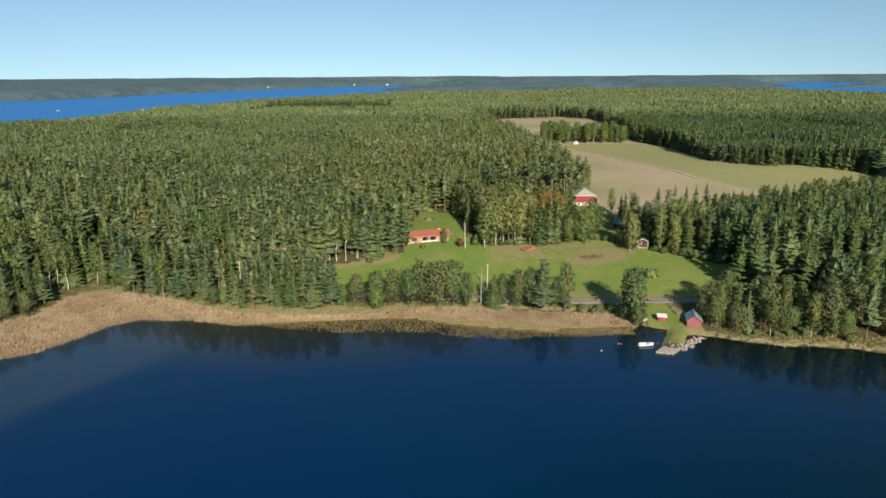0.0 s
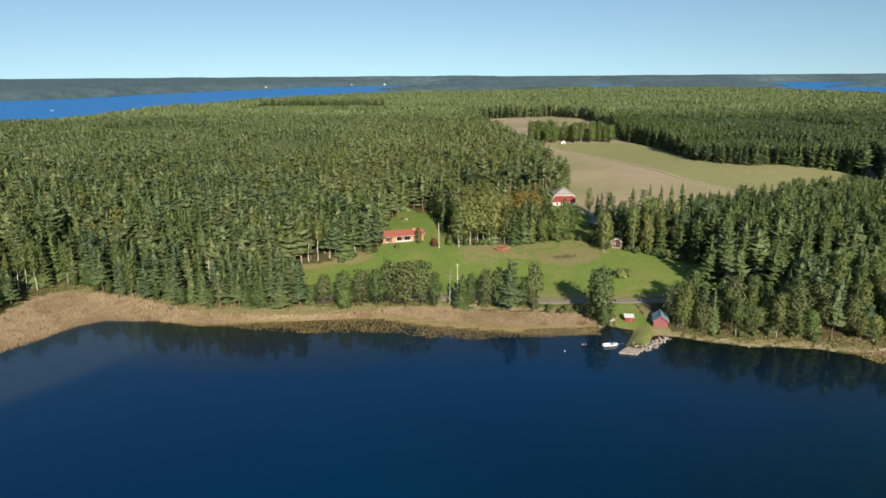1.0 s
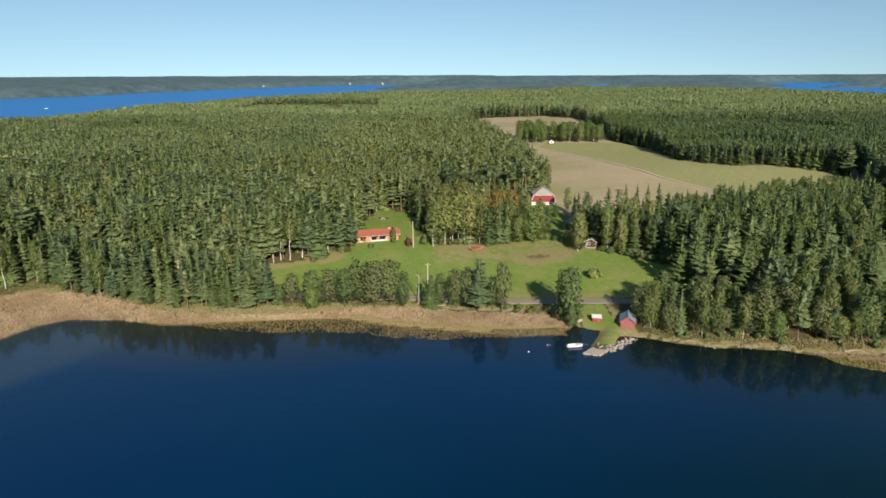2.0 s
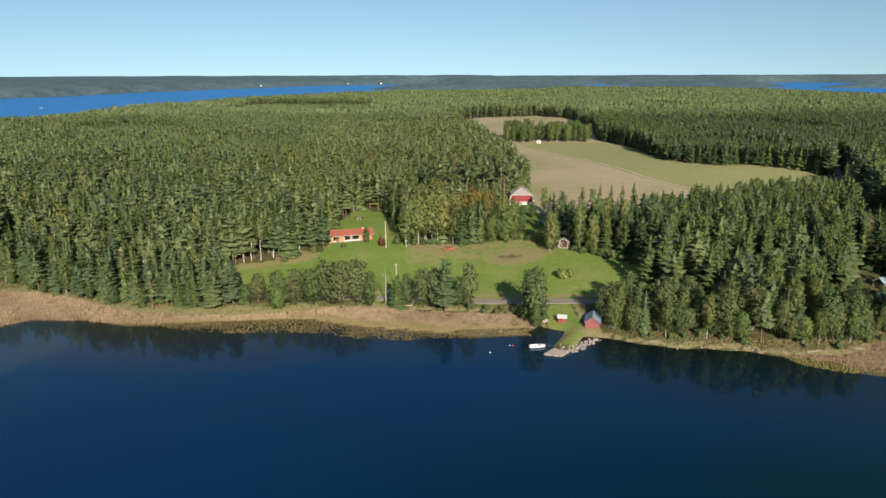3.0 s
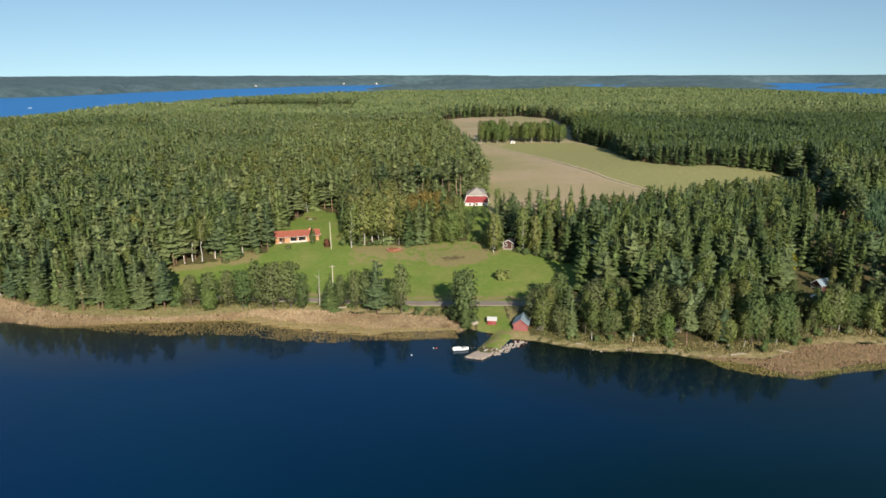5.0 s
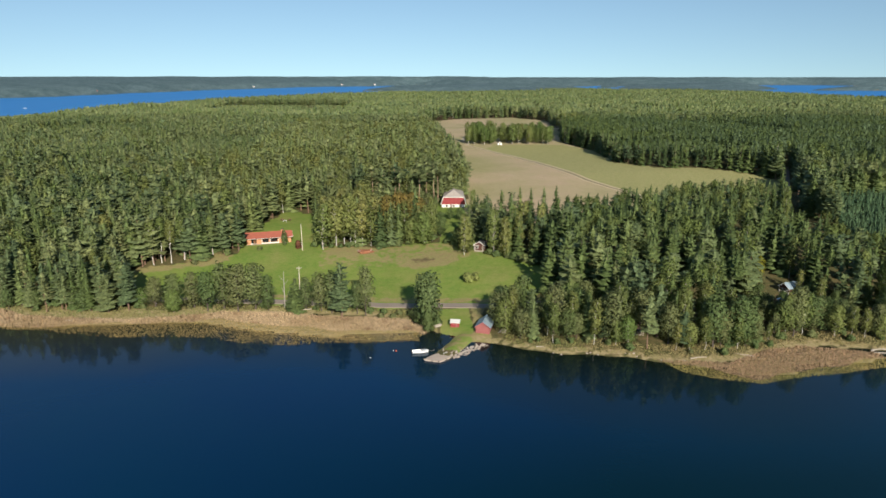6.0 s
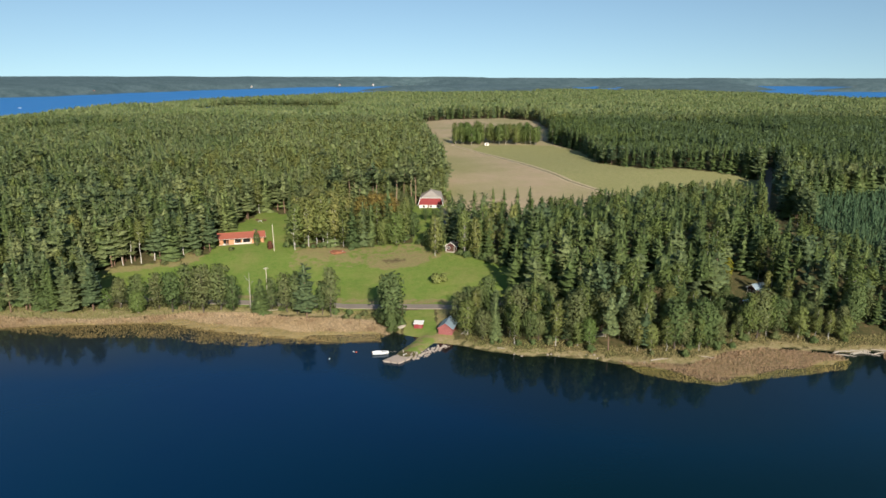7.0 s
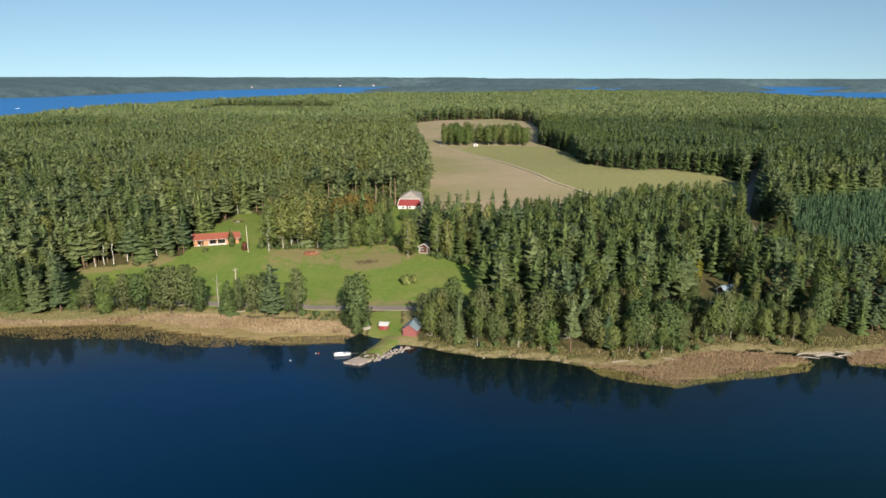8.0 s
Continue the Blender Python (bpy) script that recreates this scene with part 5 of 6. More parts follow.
def ribbon(name, xy, width, lift, material, label):
    """A strip laid on the ground along a line of the plan, with a crowned surface and real edges."""
    xy = np.array(xy, float)
    dist = np.concatenate([[0], np.cumsum(np.hypot(*np.diff(xy, axis=0).T))])
    s = np.arange(0, dist[-1], 2.5)
    px, py = np.interp(s, dist, xy[:, 0]), np.interp(s, dist, xy[:, 1])
    tx, ty = np.gradient(px), np.gradient(py)
    n = np.hypot(tx, ty)
    nx, ny = -ty / n, tx / n
    bm = bmesh.new()
    rows = []
    for i in range(len(s)):
        row = []
        for k, o, up in ((0, -0.5, -0.6), (1, -0.5, 0.0), (2, -0.17, 0.05), (3, 0.17, 0.05), (4, 0.5, 0.0), (5, 0.5, -0.6)):
            x, y = px[i] + nx[i] * width * o, py[i] + ny[i] * width * o
            zc = float(np.max(height([x, px[i], x + nx[i] * 0.8, x - nx[i] * 0.8], [y, py[i], y + ny[i] * 0.8, y - ny[i] * 0.8])))
            row.append(bm.verts.new((x, y, zc + lift + up)))
        rows.append(row)
    for a, b in zip(rows, rows[1:]):
        for k in range(5):
            bm.faces.new((a[k], a[k + 1], b[k + 1], b[k]))
    ob = part(name, bm, material, None)
    return tagged(ob, label, "road", kind="structure")


ribbon("road", [(x, float(road_y(x))) for x in np.arange(-120, 152, 5)], 3.3, 0.12, "asphalt", "narrow worn asphalt road behind the shore trees")
for o in (-2.0, 2.0):
    ribbon("track", [(126 + o, 596), (137 + o, 566), (151 + o, 527), (163 + o, 485), (174 + o, 437), (180 + o, 406), (187.5 + o, 384), (200 + o, 350), (207 + o, 330)], 1.7, 0.10, "gravel", "pale dry wheel track across the field")
ribbon("track", [(126, 596), (137, 566), (151, 527), (163, 485), (174, 437), (180, 406), (187.5, 384), (200, 350), (207, 330)], 1.6, 0.13, "lawn_strip", "dark grassy strip between the wheel tracks")
ribbon("track", [(126, 596), (126, 640), (132, 675), (146, 705), (157, 735), (158, 773)], 3.0, 0.10, "gravel", "pale dry wheel track at the field's far end")
ribbon("road", [(246, 290), (253, 311), (268, 340), (285, 370), (302, 400), (318, 429), (333, 456)], 4.0, 0.12, "asphalt", "narrow road passing through the eastern wood")


def bungalow():
    """A long low brick house, with a terrace set back in its front. Its front faces -y, from x = 0 to 18.2."""
    r = root("bungalow", 2.8, 283.3, 13.5, "long low orange brick bungalow with terracotta roof above the lawn", "house")
    W, D, H = 18.2, 8.4, 2.9
    part("plinth", boxes((-0.05, W + 0.05, -0.05, D + 0.05, -1.0, 0.25)), "concrete", r)
    # brick piers of the front, the set-back terrace wall, and the other walls
    for x0, x1 in ((0, 1.6), (4.0, 6.0), (13.0, 14.8), (17.0, W)):
        part("brick_pier", boxes((x0, x1, 0, 0.35, 0.25, H)), "brick_wall", r)
    part("terrace_wall", boxes((0.35, W - 0.35, 1.9, 2.15, 0.25, H)), "brick_wall", r)
    part("back_wall", boxes((0, W, D - 0.3, D, 0.25, H)), "brick_wall", r)
    part("lintel", boxes((1.6, 4.0, 0.02, 0.3, 2.55, H), (6.0, 13.0, 0.02, 0.3, 2.55, H), (14.8, 17.0, 0.02, 0.3, 2.55, H)), "dark_wood", r)
    for x0 in (0, W - 0.3):
        g = part("gable_wall", prism([(0, 0.25), (D, 0.25), (D, H), (D / 2, H + 1.35), (0, H)], 0, 0.3), "brick_wall", r)
        g.matrix_parent_inverse = Matrix(((0, 1, 0, x0), (1, 0, 0, 0), (0, 0, 1, 0), (0, 0, 0, 1)))
    for x0, x1 in ((1.7, 2.9), (6.3, 8.9), (9.4, 12.6), (14.9, 16.8)):
        window(r, (x0 + x1) / 2, 1.9, 0.5 if x0 > 2 else 0.3, x1 - x0 - 0.3, 1.8 if x0 > 2 else 2.1, "dark_wood", bars=2 if x1 - x0 > 2 else 0)
    part("door", boxes((3.0, 3.9, 1.82, 1.9, 0.28, 2.35)), "dark_wood", r)
    part("terrace_floor", boxes((0.3, W - 0.3, -0.4, 1.9, 0.2, 0.3)), "concrete", r)
    for x in (6.1, 9.5, 12.9):
        part("post", boxes((x - 0.11, x + 0.11, 0.05, 0.27, 0.3, 2.55)), "white_paint", r)
    for x0, x1 in ((6.22, 9.38), (9.62, 12.78), (1.62, 2.4)):
        part("railing", boxes((x0, x1, 0.08, 0.16, 0.3, 0.62), (x0, x1, 0.05, 0.19, 0.66, 0.72)), "white_paint", r, "low white terrace railing")
    gable_roof(r, W, D, H, H + 1.45, 0.7, "terracotta", along="x")
    part("fascia", boxes((-0.72, W + 0.72, -0.75, -0.69, H - 0.34, H - 0.1)), "dark_wood", r)
    for x in (-0.74, W + 0.70):
        for s in (0, 1):
            bm = slab(bmesh.new(), [(x, -0.7 if s == 0 else D + 0.7, H - 0.16), (x, D / 2, H + 1.5), (x + 0.05, D / 2, H + 1.5), (x + 0.05, -0.7 if s == 0 else D + 0.7, H - 0.16)], 0.26)
            part("bargeboard", bm, "white_paint", r)
    ch = part("chimney", boxes((14.4, 15.4, D / 2 - 0.4, D / 2 + 0.4, H + 0.9, H + 2.3)), "brick_wall", r)
    part("chimney_cap", boxes((14.3, 15.5, D / 2 - 0.5, D / 2 + 0.5, H + 2.3, H + 2.42)), "felt", ch)
    part("gutter", boxes((-0.7, W + 0.7, -0.86, -0.74, H - 0.2, H - 0.1)), "white_paint", r)


def barn():
    """A big gambrel barn, its hipped end towards the lake."""
    r = root("barn", 93.6, 336.5, -4, "big red barn with white base, gambrel roof and grey shingled hip", "barn")
    w, d, eave, knee, top = 6.1, 17, 1.6, 5.2, 8.2
    part("base_wall", boxes((-w + 0.3, w - 0.3, 0.15, d, -0.8, 1.5)), "white_paint", r, "whitewashed stone base")
    part("front_wall", prism([(-w + 0.3, 1.5), (w - 0.3, 1.5), (w - 0.3, eave), (5.0, knee - 0.1), (-5.0, knee - 0.1), (-w + 0.3, eave)], 0.0, 0.3), "red_wood", r)
    part("side_wall", boxes((-w + 0.3, -w + 0.6, 0.3, d, 1.5, eave)), "red_wood", r)
    part("side_wall", boxes((w - 0.6, w - 0.3, 0.3, d, 1.5, eave)), "red_wood", r)
    part("back_wall", prism([(-w + 0.3, 1.5), (w - 0.3, 1.5), (w - 0.3, eave), (5.0, knee), (0, top), (-5.0, knee), (-w + 0.3, eave)], d - 0.3, d), "red_wood", r)
    for s in (-1, 1):
        part("lower_roof", slab(bmesh.new(), [(s * (w + 0.3), -0.5, eave - 0.3), (s * 5.15, -0.5, knee), (s * 5.15, d + 0.5, knee), (s * (w + 0.3), d + 0.5, eave - 0.3)], 0.15), "shingle", r)
        part("upper_roof", slab(bmesh.new(), [(s * 5.15, -0.5, knee), (0, 4.6, top), (0, d + 0.5, top), (s * 5.15, d + 0.5, knee)], 0.15), "shingle", r)
        part("white_trim", slab(bmesh.new(), [(s * (w + 0.35), -0.56, eave - 0.3), (s * 5.155, -0.56, knee + 0.05), (s * 5.155, -0.5, knee + 0.05), (s * (w + 0.35), -0.5, eave - 0.3)], 0.25), "white_paint", r)
    part("hip", slab(bmesh.new(), [(-5.15, -0.5, knee), (5.15, -0.5, knee), (0, 4.6, top)], 0.15), "shingle", r, "weathered grey shingle hip")
    for x in (-3.4, 0, 3.4):
        window(r, x, 0.13, 0.4, 0.9, 0.7, "dark_wood", bars=1)
    part("barn_door", boxes((-1.6, -0.9, 0.02, 0.12, 0.0, 1.45)), "dark_red", r)
    part("eave_board", boxes((-5.1, 5.1, -0.55, -0.45, knee - 0.25, knee - 0.05)), "white_paint", r)


def small_house(name, x, y, turn, w, d, wall, ridge, walls, roof, trim, label, category, over=0.45, front=(), side_windows=False, chimney=False, z=None):
    """A gabled wooden house whose gable faces -y: walls, roof plates, bargeboards, openings."""
    r = root(name, x, y, turn, label, category, z=z)
    part("front_wall", prism([(-w / 2, -0.5), (w / 2, -0.5), (w / 2, wall), (0, ridge), (-w / 2, wall)], 0, 0.15), walls, r)
    part("back_wall", prism([(-w / 2, -0.5), (w / 2, -0.5), (w / 2, wall), (0, ridge), (-w / 2, wall)], d - 0.15, d), walls, r)
    for s in (-1, 1):
        x0, x1 = sorted((s * w / 2, s * (w / 2 - 0.15)))
        part("side_wall", boxes((x0, x1, 0.15, d - 0.15, -0.5, wall)), walls, r)
    gable_roof(r, w, d, wall, ridge, over, roof)
    s = (ridge - wall) / (w / 2)
    for side in (-1, 1):
        e = w / 2 + over
        part("bargeboard", slab(bmesh.new(), [(0, -over - 0.05, ridge + 0.08), (side * e, -over - 0.05, wall - s * over + 0.08), (side * e, -over, wall - s * over + 0.08), (0, -over, ridge + 0.08)], 0.22), trim, r)
        part("corner_board", boxes((side * w / 2 - 0.08, side * w / 2 + 0.08, -0.04, 0.06, -0.3, wall)), trim, r)
    for kind, fx, fz, fw, fh in front:
        if kind == "window":
            window(r, fx, 0, fz, fw, fh)
        else:
            door = part("door", boxes((fx - fw / 2, fx + fw / 2, -0.06, -0.01, fz, fz + fh)), "dark_wood" if kind == "door" else trim, r)
            part("handle", boxes((fx + fw / 2 - 0.2, fx + fw / 2 - 0.08, -0.1, -0.06, fz + 1.0, fz + 1.05), bevel=0), "stone", door)
    if chimney:
        part("chimney", boxes((0.4, 1.0, d * 0.6, d * 0.6 + 0.6, ridge - 0.4, ridge + 0.9)), "brick_wall", r)
    return r


def pump_house():
    r = root("pump_house", 83.3, 202.0, -12, "small faded red pump house with white roof on the grass", "shed")
    r.scale = (0.9, 0.9, 0.9)
    part("front_wall", boxes((-1.5, 1.5, 0, 0.12, -0.3, 1.55)), "red_wood", r)
    part("back_wall", boxes((-1.5, 1.5, 1.9, 2.02, -0.3, 1.95)), "red_wood", r)
    for s in (-1.5, 1.38):
        g = part("side_wall", prism([(0.12, -0.3), (1.9, -0.3), (1.9, 1.93), (0.12, 1.56)], 0, 0.12), "red_wood", r)
        g.matrix_parent_inverse = Matrix(((0, 1, 0, s), (1, 0, 0, 0), (0, 0, 1, 0), (0, 0, 0, 1)))
    part("roof", slab(bmesh.new(), [(-1.75, -0.3, 1.62), (1.75, -0.3, 1.62), (1.75, 2.3, 2.14), (-1.75, 2.3, 2.14)], 0.1), "white_paint", r, "bright white sheet roof")
    part("door", boxes((0.3, 1.0, -0.05, -0.005, 0.0, 1.4)), "faded_red", r)


def hull(L, B, H, material, name, parent, flip=False):
    """A boat's shell with pointed bow and flat stern, thin walled, lengthwise along x."""
    bm = bmesh.new()
    rows = []
    for i in range(11):
        f = i / 10
        half = B / 2 * (1 - max(0, (f - 0.45) / 0.55) ** 2.2) + 0.02
        keel, rim = 0.10 * H + 0.5 * H * max(0, f - 0.6) ** 2 * 2.0, H * (0.85 + 0.25 * f * f)
        x = (f - 0.5) * L
        prof = [(half, rim), (half * 0.93, H * 0.45), (half * 0.55, keel + 0.05 * H), (0, keel - 0.08 * H), (-half * 0.55, keel + 0.05 * H), (-half * 0.93, H * 0.45), (-half, rim),
                (-half * 0.86, rim - 0.02), (-half * 0.7, H * 0.38), (0, keel + 0.12 * H), (half * 0.7, H * 0.38), (half * 0.86, rim - 0.02)]
        rows.append([bm.verts.new((x, y, (H - z) if flip else z)) for y, z in prof])
    for a, b in zip(rows, rows[1:]):
        for k in range(12):
            bm.faces.new((a[k], a[(k + 1) % 12], b[(k + 1) % 12], b[k]))
    bm.faces.new(rows[0])
    bm.faces.new(rows[-1][::-1])
    return part(name, bm, material, parent)


def motorboat(x, y, turn, size=1.0, label="white open motorboat moored beside the pier", z=-0.12, name="motorboat"):
    r = root(name, x, y, turn, label, "boat", z=z)
    r.scale = (size, size, size)
    hull(4.6, 1.8, 0.85, "gelcoat", "hull", r)
    part("foredeck", slab(bmesh.new(), [(0.6, -0.80, 0.82), (0.6, 0.80, 0.82), (1.9, 0.40, 0.95), (2.2, 0.0, 1.0), (1.9, -0.40, 0.95)], 0.06), "gelcoat", r)
    part("thwart", boxes((-0.5, -0.1, -0.72, 0.72, 0.45, 0.52)), "gelcoat", r)
    part("thwart", boxes((-1.8, -1.3, -0.72, 0.72, 0.45, 0.52)), "gelcoat", r)
    part("windscreen", slab(bmesh.new(), [(0.55, -0.7, 0.85), (0.55, 0.7, 0.85), (0.35, 0.62, 1.25), (0.35, -0.62, 1.25)], 0.02), "glass", r)
    m = part("outboard_motor", boxes((-2.75, -2.3, -0.18, 0.18, 0.55, 1.15), (-2.6, -2.45, -0.07, 0.07, -0.3, 0.6), bevel=0.04), "rubber", r)
    part("tiller", rod([(-2.3, 0, 0.95), (-1.8, 0.1, 1.0)], [0.03, 0.025], 6), "rubber", m)
    part("mooring_rope", rod([(2.2, 0, 0.95), (3.2, 0.1, 0.55), (4.3, 0.15, 0.62)], [0.025, 0.02, 0.025], 6), "old_wood", r)
    return r


def blob(name, r, squash, material, parent, seed, lump=0.18):
    """A rounded lumpy body, flattened by squash."""
    bm = bmesh.new()
    bmesh.ops.create_icosphere(bm, subdivisions=2, radius=r)
    for v in bm.verts:
        k = 1 + lump * noise.noise(v.co / r * 1.6 + Vector((seed * 3.1, seed, 0)))
        v.co = Vector((v.co.x * k, v.co.y * k, v.co.z * k * squash))
    return part(name, bm, material, parent)


def utility_pole(x, y, h, lean, label, arm=True):
    r = root("utility_pole", x, y, 12, label, "utility pole", "utility poles")
    part("pole", rod([(0, 0, -0.5), (lean * 0.5, 0, h * 0.5), (lean, 0, h)], [0.17, 0.15, 0.11], 10), "pole_wood", r)
    if arm:
        a = part("crossarm", boxes((lean - 0.9, lean + 0.9, -0.17, -0.07, h - 0.7, h - 0.56)), "old_wood", r)
        for k in (-0.8, 0, 0.8):
            part("insulator", rod([(lean + k, -0.12, h - 0.56), (lean + k, -0.12, h - 0.36)], [0.05, 0.035], 8), "white_paint", a)
    else:
        part("pole_cap", rod([(lean, 0, h), (lean, 0, h + 0.12)], [0.13, 0.05], 8), "felt", r)


bungalow()
barn()
boathouse = small_house("boathouse", 91.4, 196.2, -18, 4.2, 6.0, 2.5, 4.0, "faded_red", "blue_metal", "faded_red", "faded red wooden boathouse with blue-grey metal roof by the slip", "boathouse",
                        front=(("plank_door", 0.9, 0.0, 1.4, 2.0),), z=0.7)
pump_house()
cabin = small_house("cabin", 98.2, 264.0, -24, 4.4, 5.0, 2.3, 3.7, "dark_red", "felt", "white_paint", "small dark red cabin with white bargeboards at the wood's edge", "cabin",
                    front=(("window", -0.9, 0.9, 0.9, 1.0), ("door", 0.9, 0.0, 0.9, 1.95)))
part("porch_floor", boxes((-1.6, 1.9, -1.4, 0.0, -0.4, 0.05)), "old_wood", cabin)
for px in (-1.5, 1.8):
    part("porch_post", boxes((px - 0.07, px + 0.07, -1.35, -1.21, 0.05, 2.2)), "white_paint", cabin)
outbuilding = small_house("outbuilding", 98.0, 286, 5, 5.4, 7.0, 3.2, 5.2, "dark_red", "deep_blue", "white_paint", "dark red wooden outbuilding half hidden behind the trees", "outbuilding", front=(("window", 0.0, 1.0, 1.0, 1.2),))
villa = small_house("villa", 197.6, 216.5, -72, 3.9, 4.8, 2.6, 4.0, "dark_red", "blue_metal", "white_paint", "dark red house with pale metal roof in the forest clearing", "house", front=(("window", -0.9, 0.9, 0.8, 1.0), ("window", 0.9, 0.9, 0.8, 1.0)))
annexe = small_house("annexe", 188.6, 205.2, -62, 4.6, 6.0, 2.6, 4.2, "dark_red", "deep_blue", "dark_red", "low cottage with dark blue metal roof among trees", "cottage", front=(("door", 0.0, 0.0, 1.0, 2.0),))
hut = small_house("field_hut", 155, 598, 3, 3.4, 3.2, 1.9, 2.7, "white_paint", "shingle", "white_paint", "small white hut standing before the field grove", "hut", front=(("door", 0.0, 0.0, 0.9, 1.9),))
outhouse = small_house("outhouse", 127.4, 200.4, 8, 2.2, 2.2, 2.0, 2.8, "red_wood", "felt", "red_wood", "small red outhouse among the shore trees", "outhouse", over=0.25, front=(("door", 0.0, 0.0, 0.8, 1.7),))


def shelter():
    r = root("firewood_shelter", 137.2, 188.6, 6, "low open shelter with stacked firewood by the shore", "shelter")
    for px, py, h in ((-1.5, 0, 1.7), (1.5, 0, 1.7), (-1.5, 1.6, 1.4), (1.5, 1.6, 1.4)):
        part("post", boxes((px - 0.07, px + 0.07, py - 0.07, py + 0.07, -0.3, h)), "old_wood", r)
    part("roof", slab(bmesh.new(), [(-1.9, -0.4, 1.85), (1.9, -0.4, 1.85), (1.9, 2.0, 1.4), (-1.9, 2.0, 1.4)], 0.08), "felt", r)
    part("back_wall", boxes((-1.5, 1.5, 1.6, 1.68, 0.0, 1.35)), "dark_wood", r)
    for i in range(9):
        for k in range(4):
            part("log", rod([(-1.25 + i * 0.3, 0.4, 0.14 + 0.26 * k), (-1.25 + i * 0.3, 1.3, 0.14 + 0.26 * k)], [0.12, 0.12], 6), "old_wood", r)


shelter()


def pier():
    r = root("pier", 77, 180.5, 0, "pale concrete pier deck at the end of a stone jetty", "pier", z=0)
    out = [(-4.3, -1.5), (0.3, -3.3), (3.6, -0.2), (3.4, 2.6), (1.6, 3.6), (-1.2, 1.8)]
    part("deck", slab(bmesh.new(), [(x, y, 0.5) for x, y in out], 0.22), "concrete", r)
    part("core", slab(bmesh.new(), [(x * 0.93, y * 0.93, 0.27) for x, y in out], 2.2), "stone", r)
    part("mooring_post", rod([(1.5, 3.0, 0.3), (1.5, 3.05, 1.7)], [0.1, 0.09], 8), "old_wood", r)
    for k, (x, y) in enumerate(((-2.0, -2.35), (-0.2, -3.0), (2.0, -1.6))):
        part("fender_tyre", rod([(x, y - 0.08, 0.05), (x + 0.05, y - 0.1, 0.5)], [0.14, 0.14], 8), "rubber", r)
    b = root("bench", 79.0, 182.2, 35, "small weathered bench on the pier", "bench", z=0.5)
    part("seat", boxes((-0.7, 0.7, -0.2, 0.2, 0.4, 0.46)), "white_paint", b)
    for px in (-0.55, 0.55):
        part("leg", boxes((px - 0.05, px + 0.05, -0.16, 0.16, 0, 0.4)), "old_wood", b)


pier()
motorboat(72.0, 184.9, 3)
motorboat(-795, 1670, 20, 1.5, "small white motorboat under way on the distant water", -0.2, "distant_motorboat")
STONES = []
for i in range(116):
    f = i / 104
    side = rng.normal(scale=0.9)
    x, y = 79.5 + 10.8 * f + 0.55 * side + 1.2, 182.2 + 8.8 * f - 0.75 * side - 1.0
    if i >= 104:
        x, y = rng.uniform(98, 172), 0.0
        y = float(shore(x)) - 0.3 + rng.normal(scale=0.8)
    size = rng.uniform(0.15, 0.42) if i < 104 else rng.uniform(0.15, 0.36)
    if len(STONES) < 6:
        st = blob("boulder", 1.0, 0.65, "stone", None, i + 1, 0.45)
        tagged(st, "pale granite boulder on the stone jetty", "boulder", "boulders")
        STONES.append(st)
    else:
        st = copy_thing(STONES[int(rng.integers(6))], Matrix.Identity(4))
    st.matrix_basis = pose(x, y, max(float(height(x, y)), 0.0) + size * 0.15, 0, 0, rng.uniform(0, 360)) @ Matrix.Diagonal((size, size, size, 1))

for x, y, turn, label in ((78.2, 203.8, 40, "upturned pale grey rowing boat on the bank"), (97.3, 196.4, 70, "upturned grey rowing boat beside the boathouse")):
    r = root("rowing_boat", x, y, turn, label, "boat")
    hull(3.4, 1.4, 0.6, "old_wood", "hull", r, True)
    part("keel", boxes((-1.5, 1.3, -0.04, 0.04, 0.55, 0.68)), "old_wood", r)
for x, y, s, mat, label, turn in ((57.7, 182.1, 0.22, "gelcoat", "white mooring buoy floating on the lake", 0), (65.0, 186.6, 0.28, "orange", "orange-red mooring buoy floating near the boat", 0), (64.2, 186.7, 0.18, "gelcoat", "small white float beside the orange buoy", 0)):
    b = root("buoy", x, y, turn, label, "buoy", z=0.05)
    blob("float", s, 0.8, mat, b, 1, 0.0)
    part("eye", rod([(0, 0, s * 0.75), (0, 0, s * 0.75 + 0.15)], [0.05, 0.03], 6), "rubber", b)

utility_pole(26.6, 276.4, 11.2, -0.2, "tall pale wooden utility pole beside the bungalow's lawn", False)
utility_pole(30.8, 235.8, 10.1, 0.1, "wooden utility pole with crossarm among shore trees")
utility_pole(-60.0, 246.0, 9.5, 0.1, "wooden utility pole with crossarm by the road")


def dead_tree(x, y, h, lean, turn):
    r = root("dead_tree", x, y, turn, "bare pale dead tree with broken limbs", "dead tree", "dead trees")
    top = (lean * h, 0, h)
    part("trunk", rod([(0, 0, -0.4), (lean * h * 0.4, 0.1, h * 0.45), (lean * h * 0.75, -0.1, h * 0.8), top], [0.2, 0.15, 0.09, 0.03], 7), "bark_grey", r)
    for k in range(5):
        f, t = 0.3 + 0.11 * k, k * 2.3
        a = Vector((lean * h * f, 0, h * f))
        part("limb", rod([a, a + Vector((math.cos(t) * h * 0.08, math.sin(t) * h * 0.08, h * 0.06)), a + Vector((math.cos(t) * h * 0.12, math.sin(t) * h * 0.12, h * 0.13))], [0.07, 0.05, 0.02], 5), "bark_grey", r)


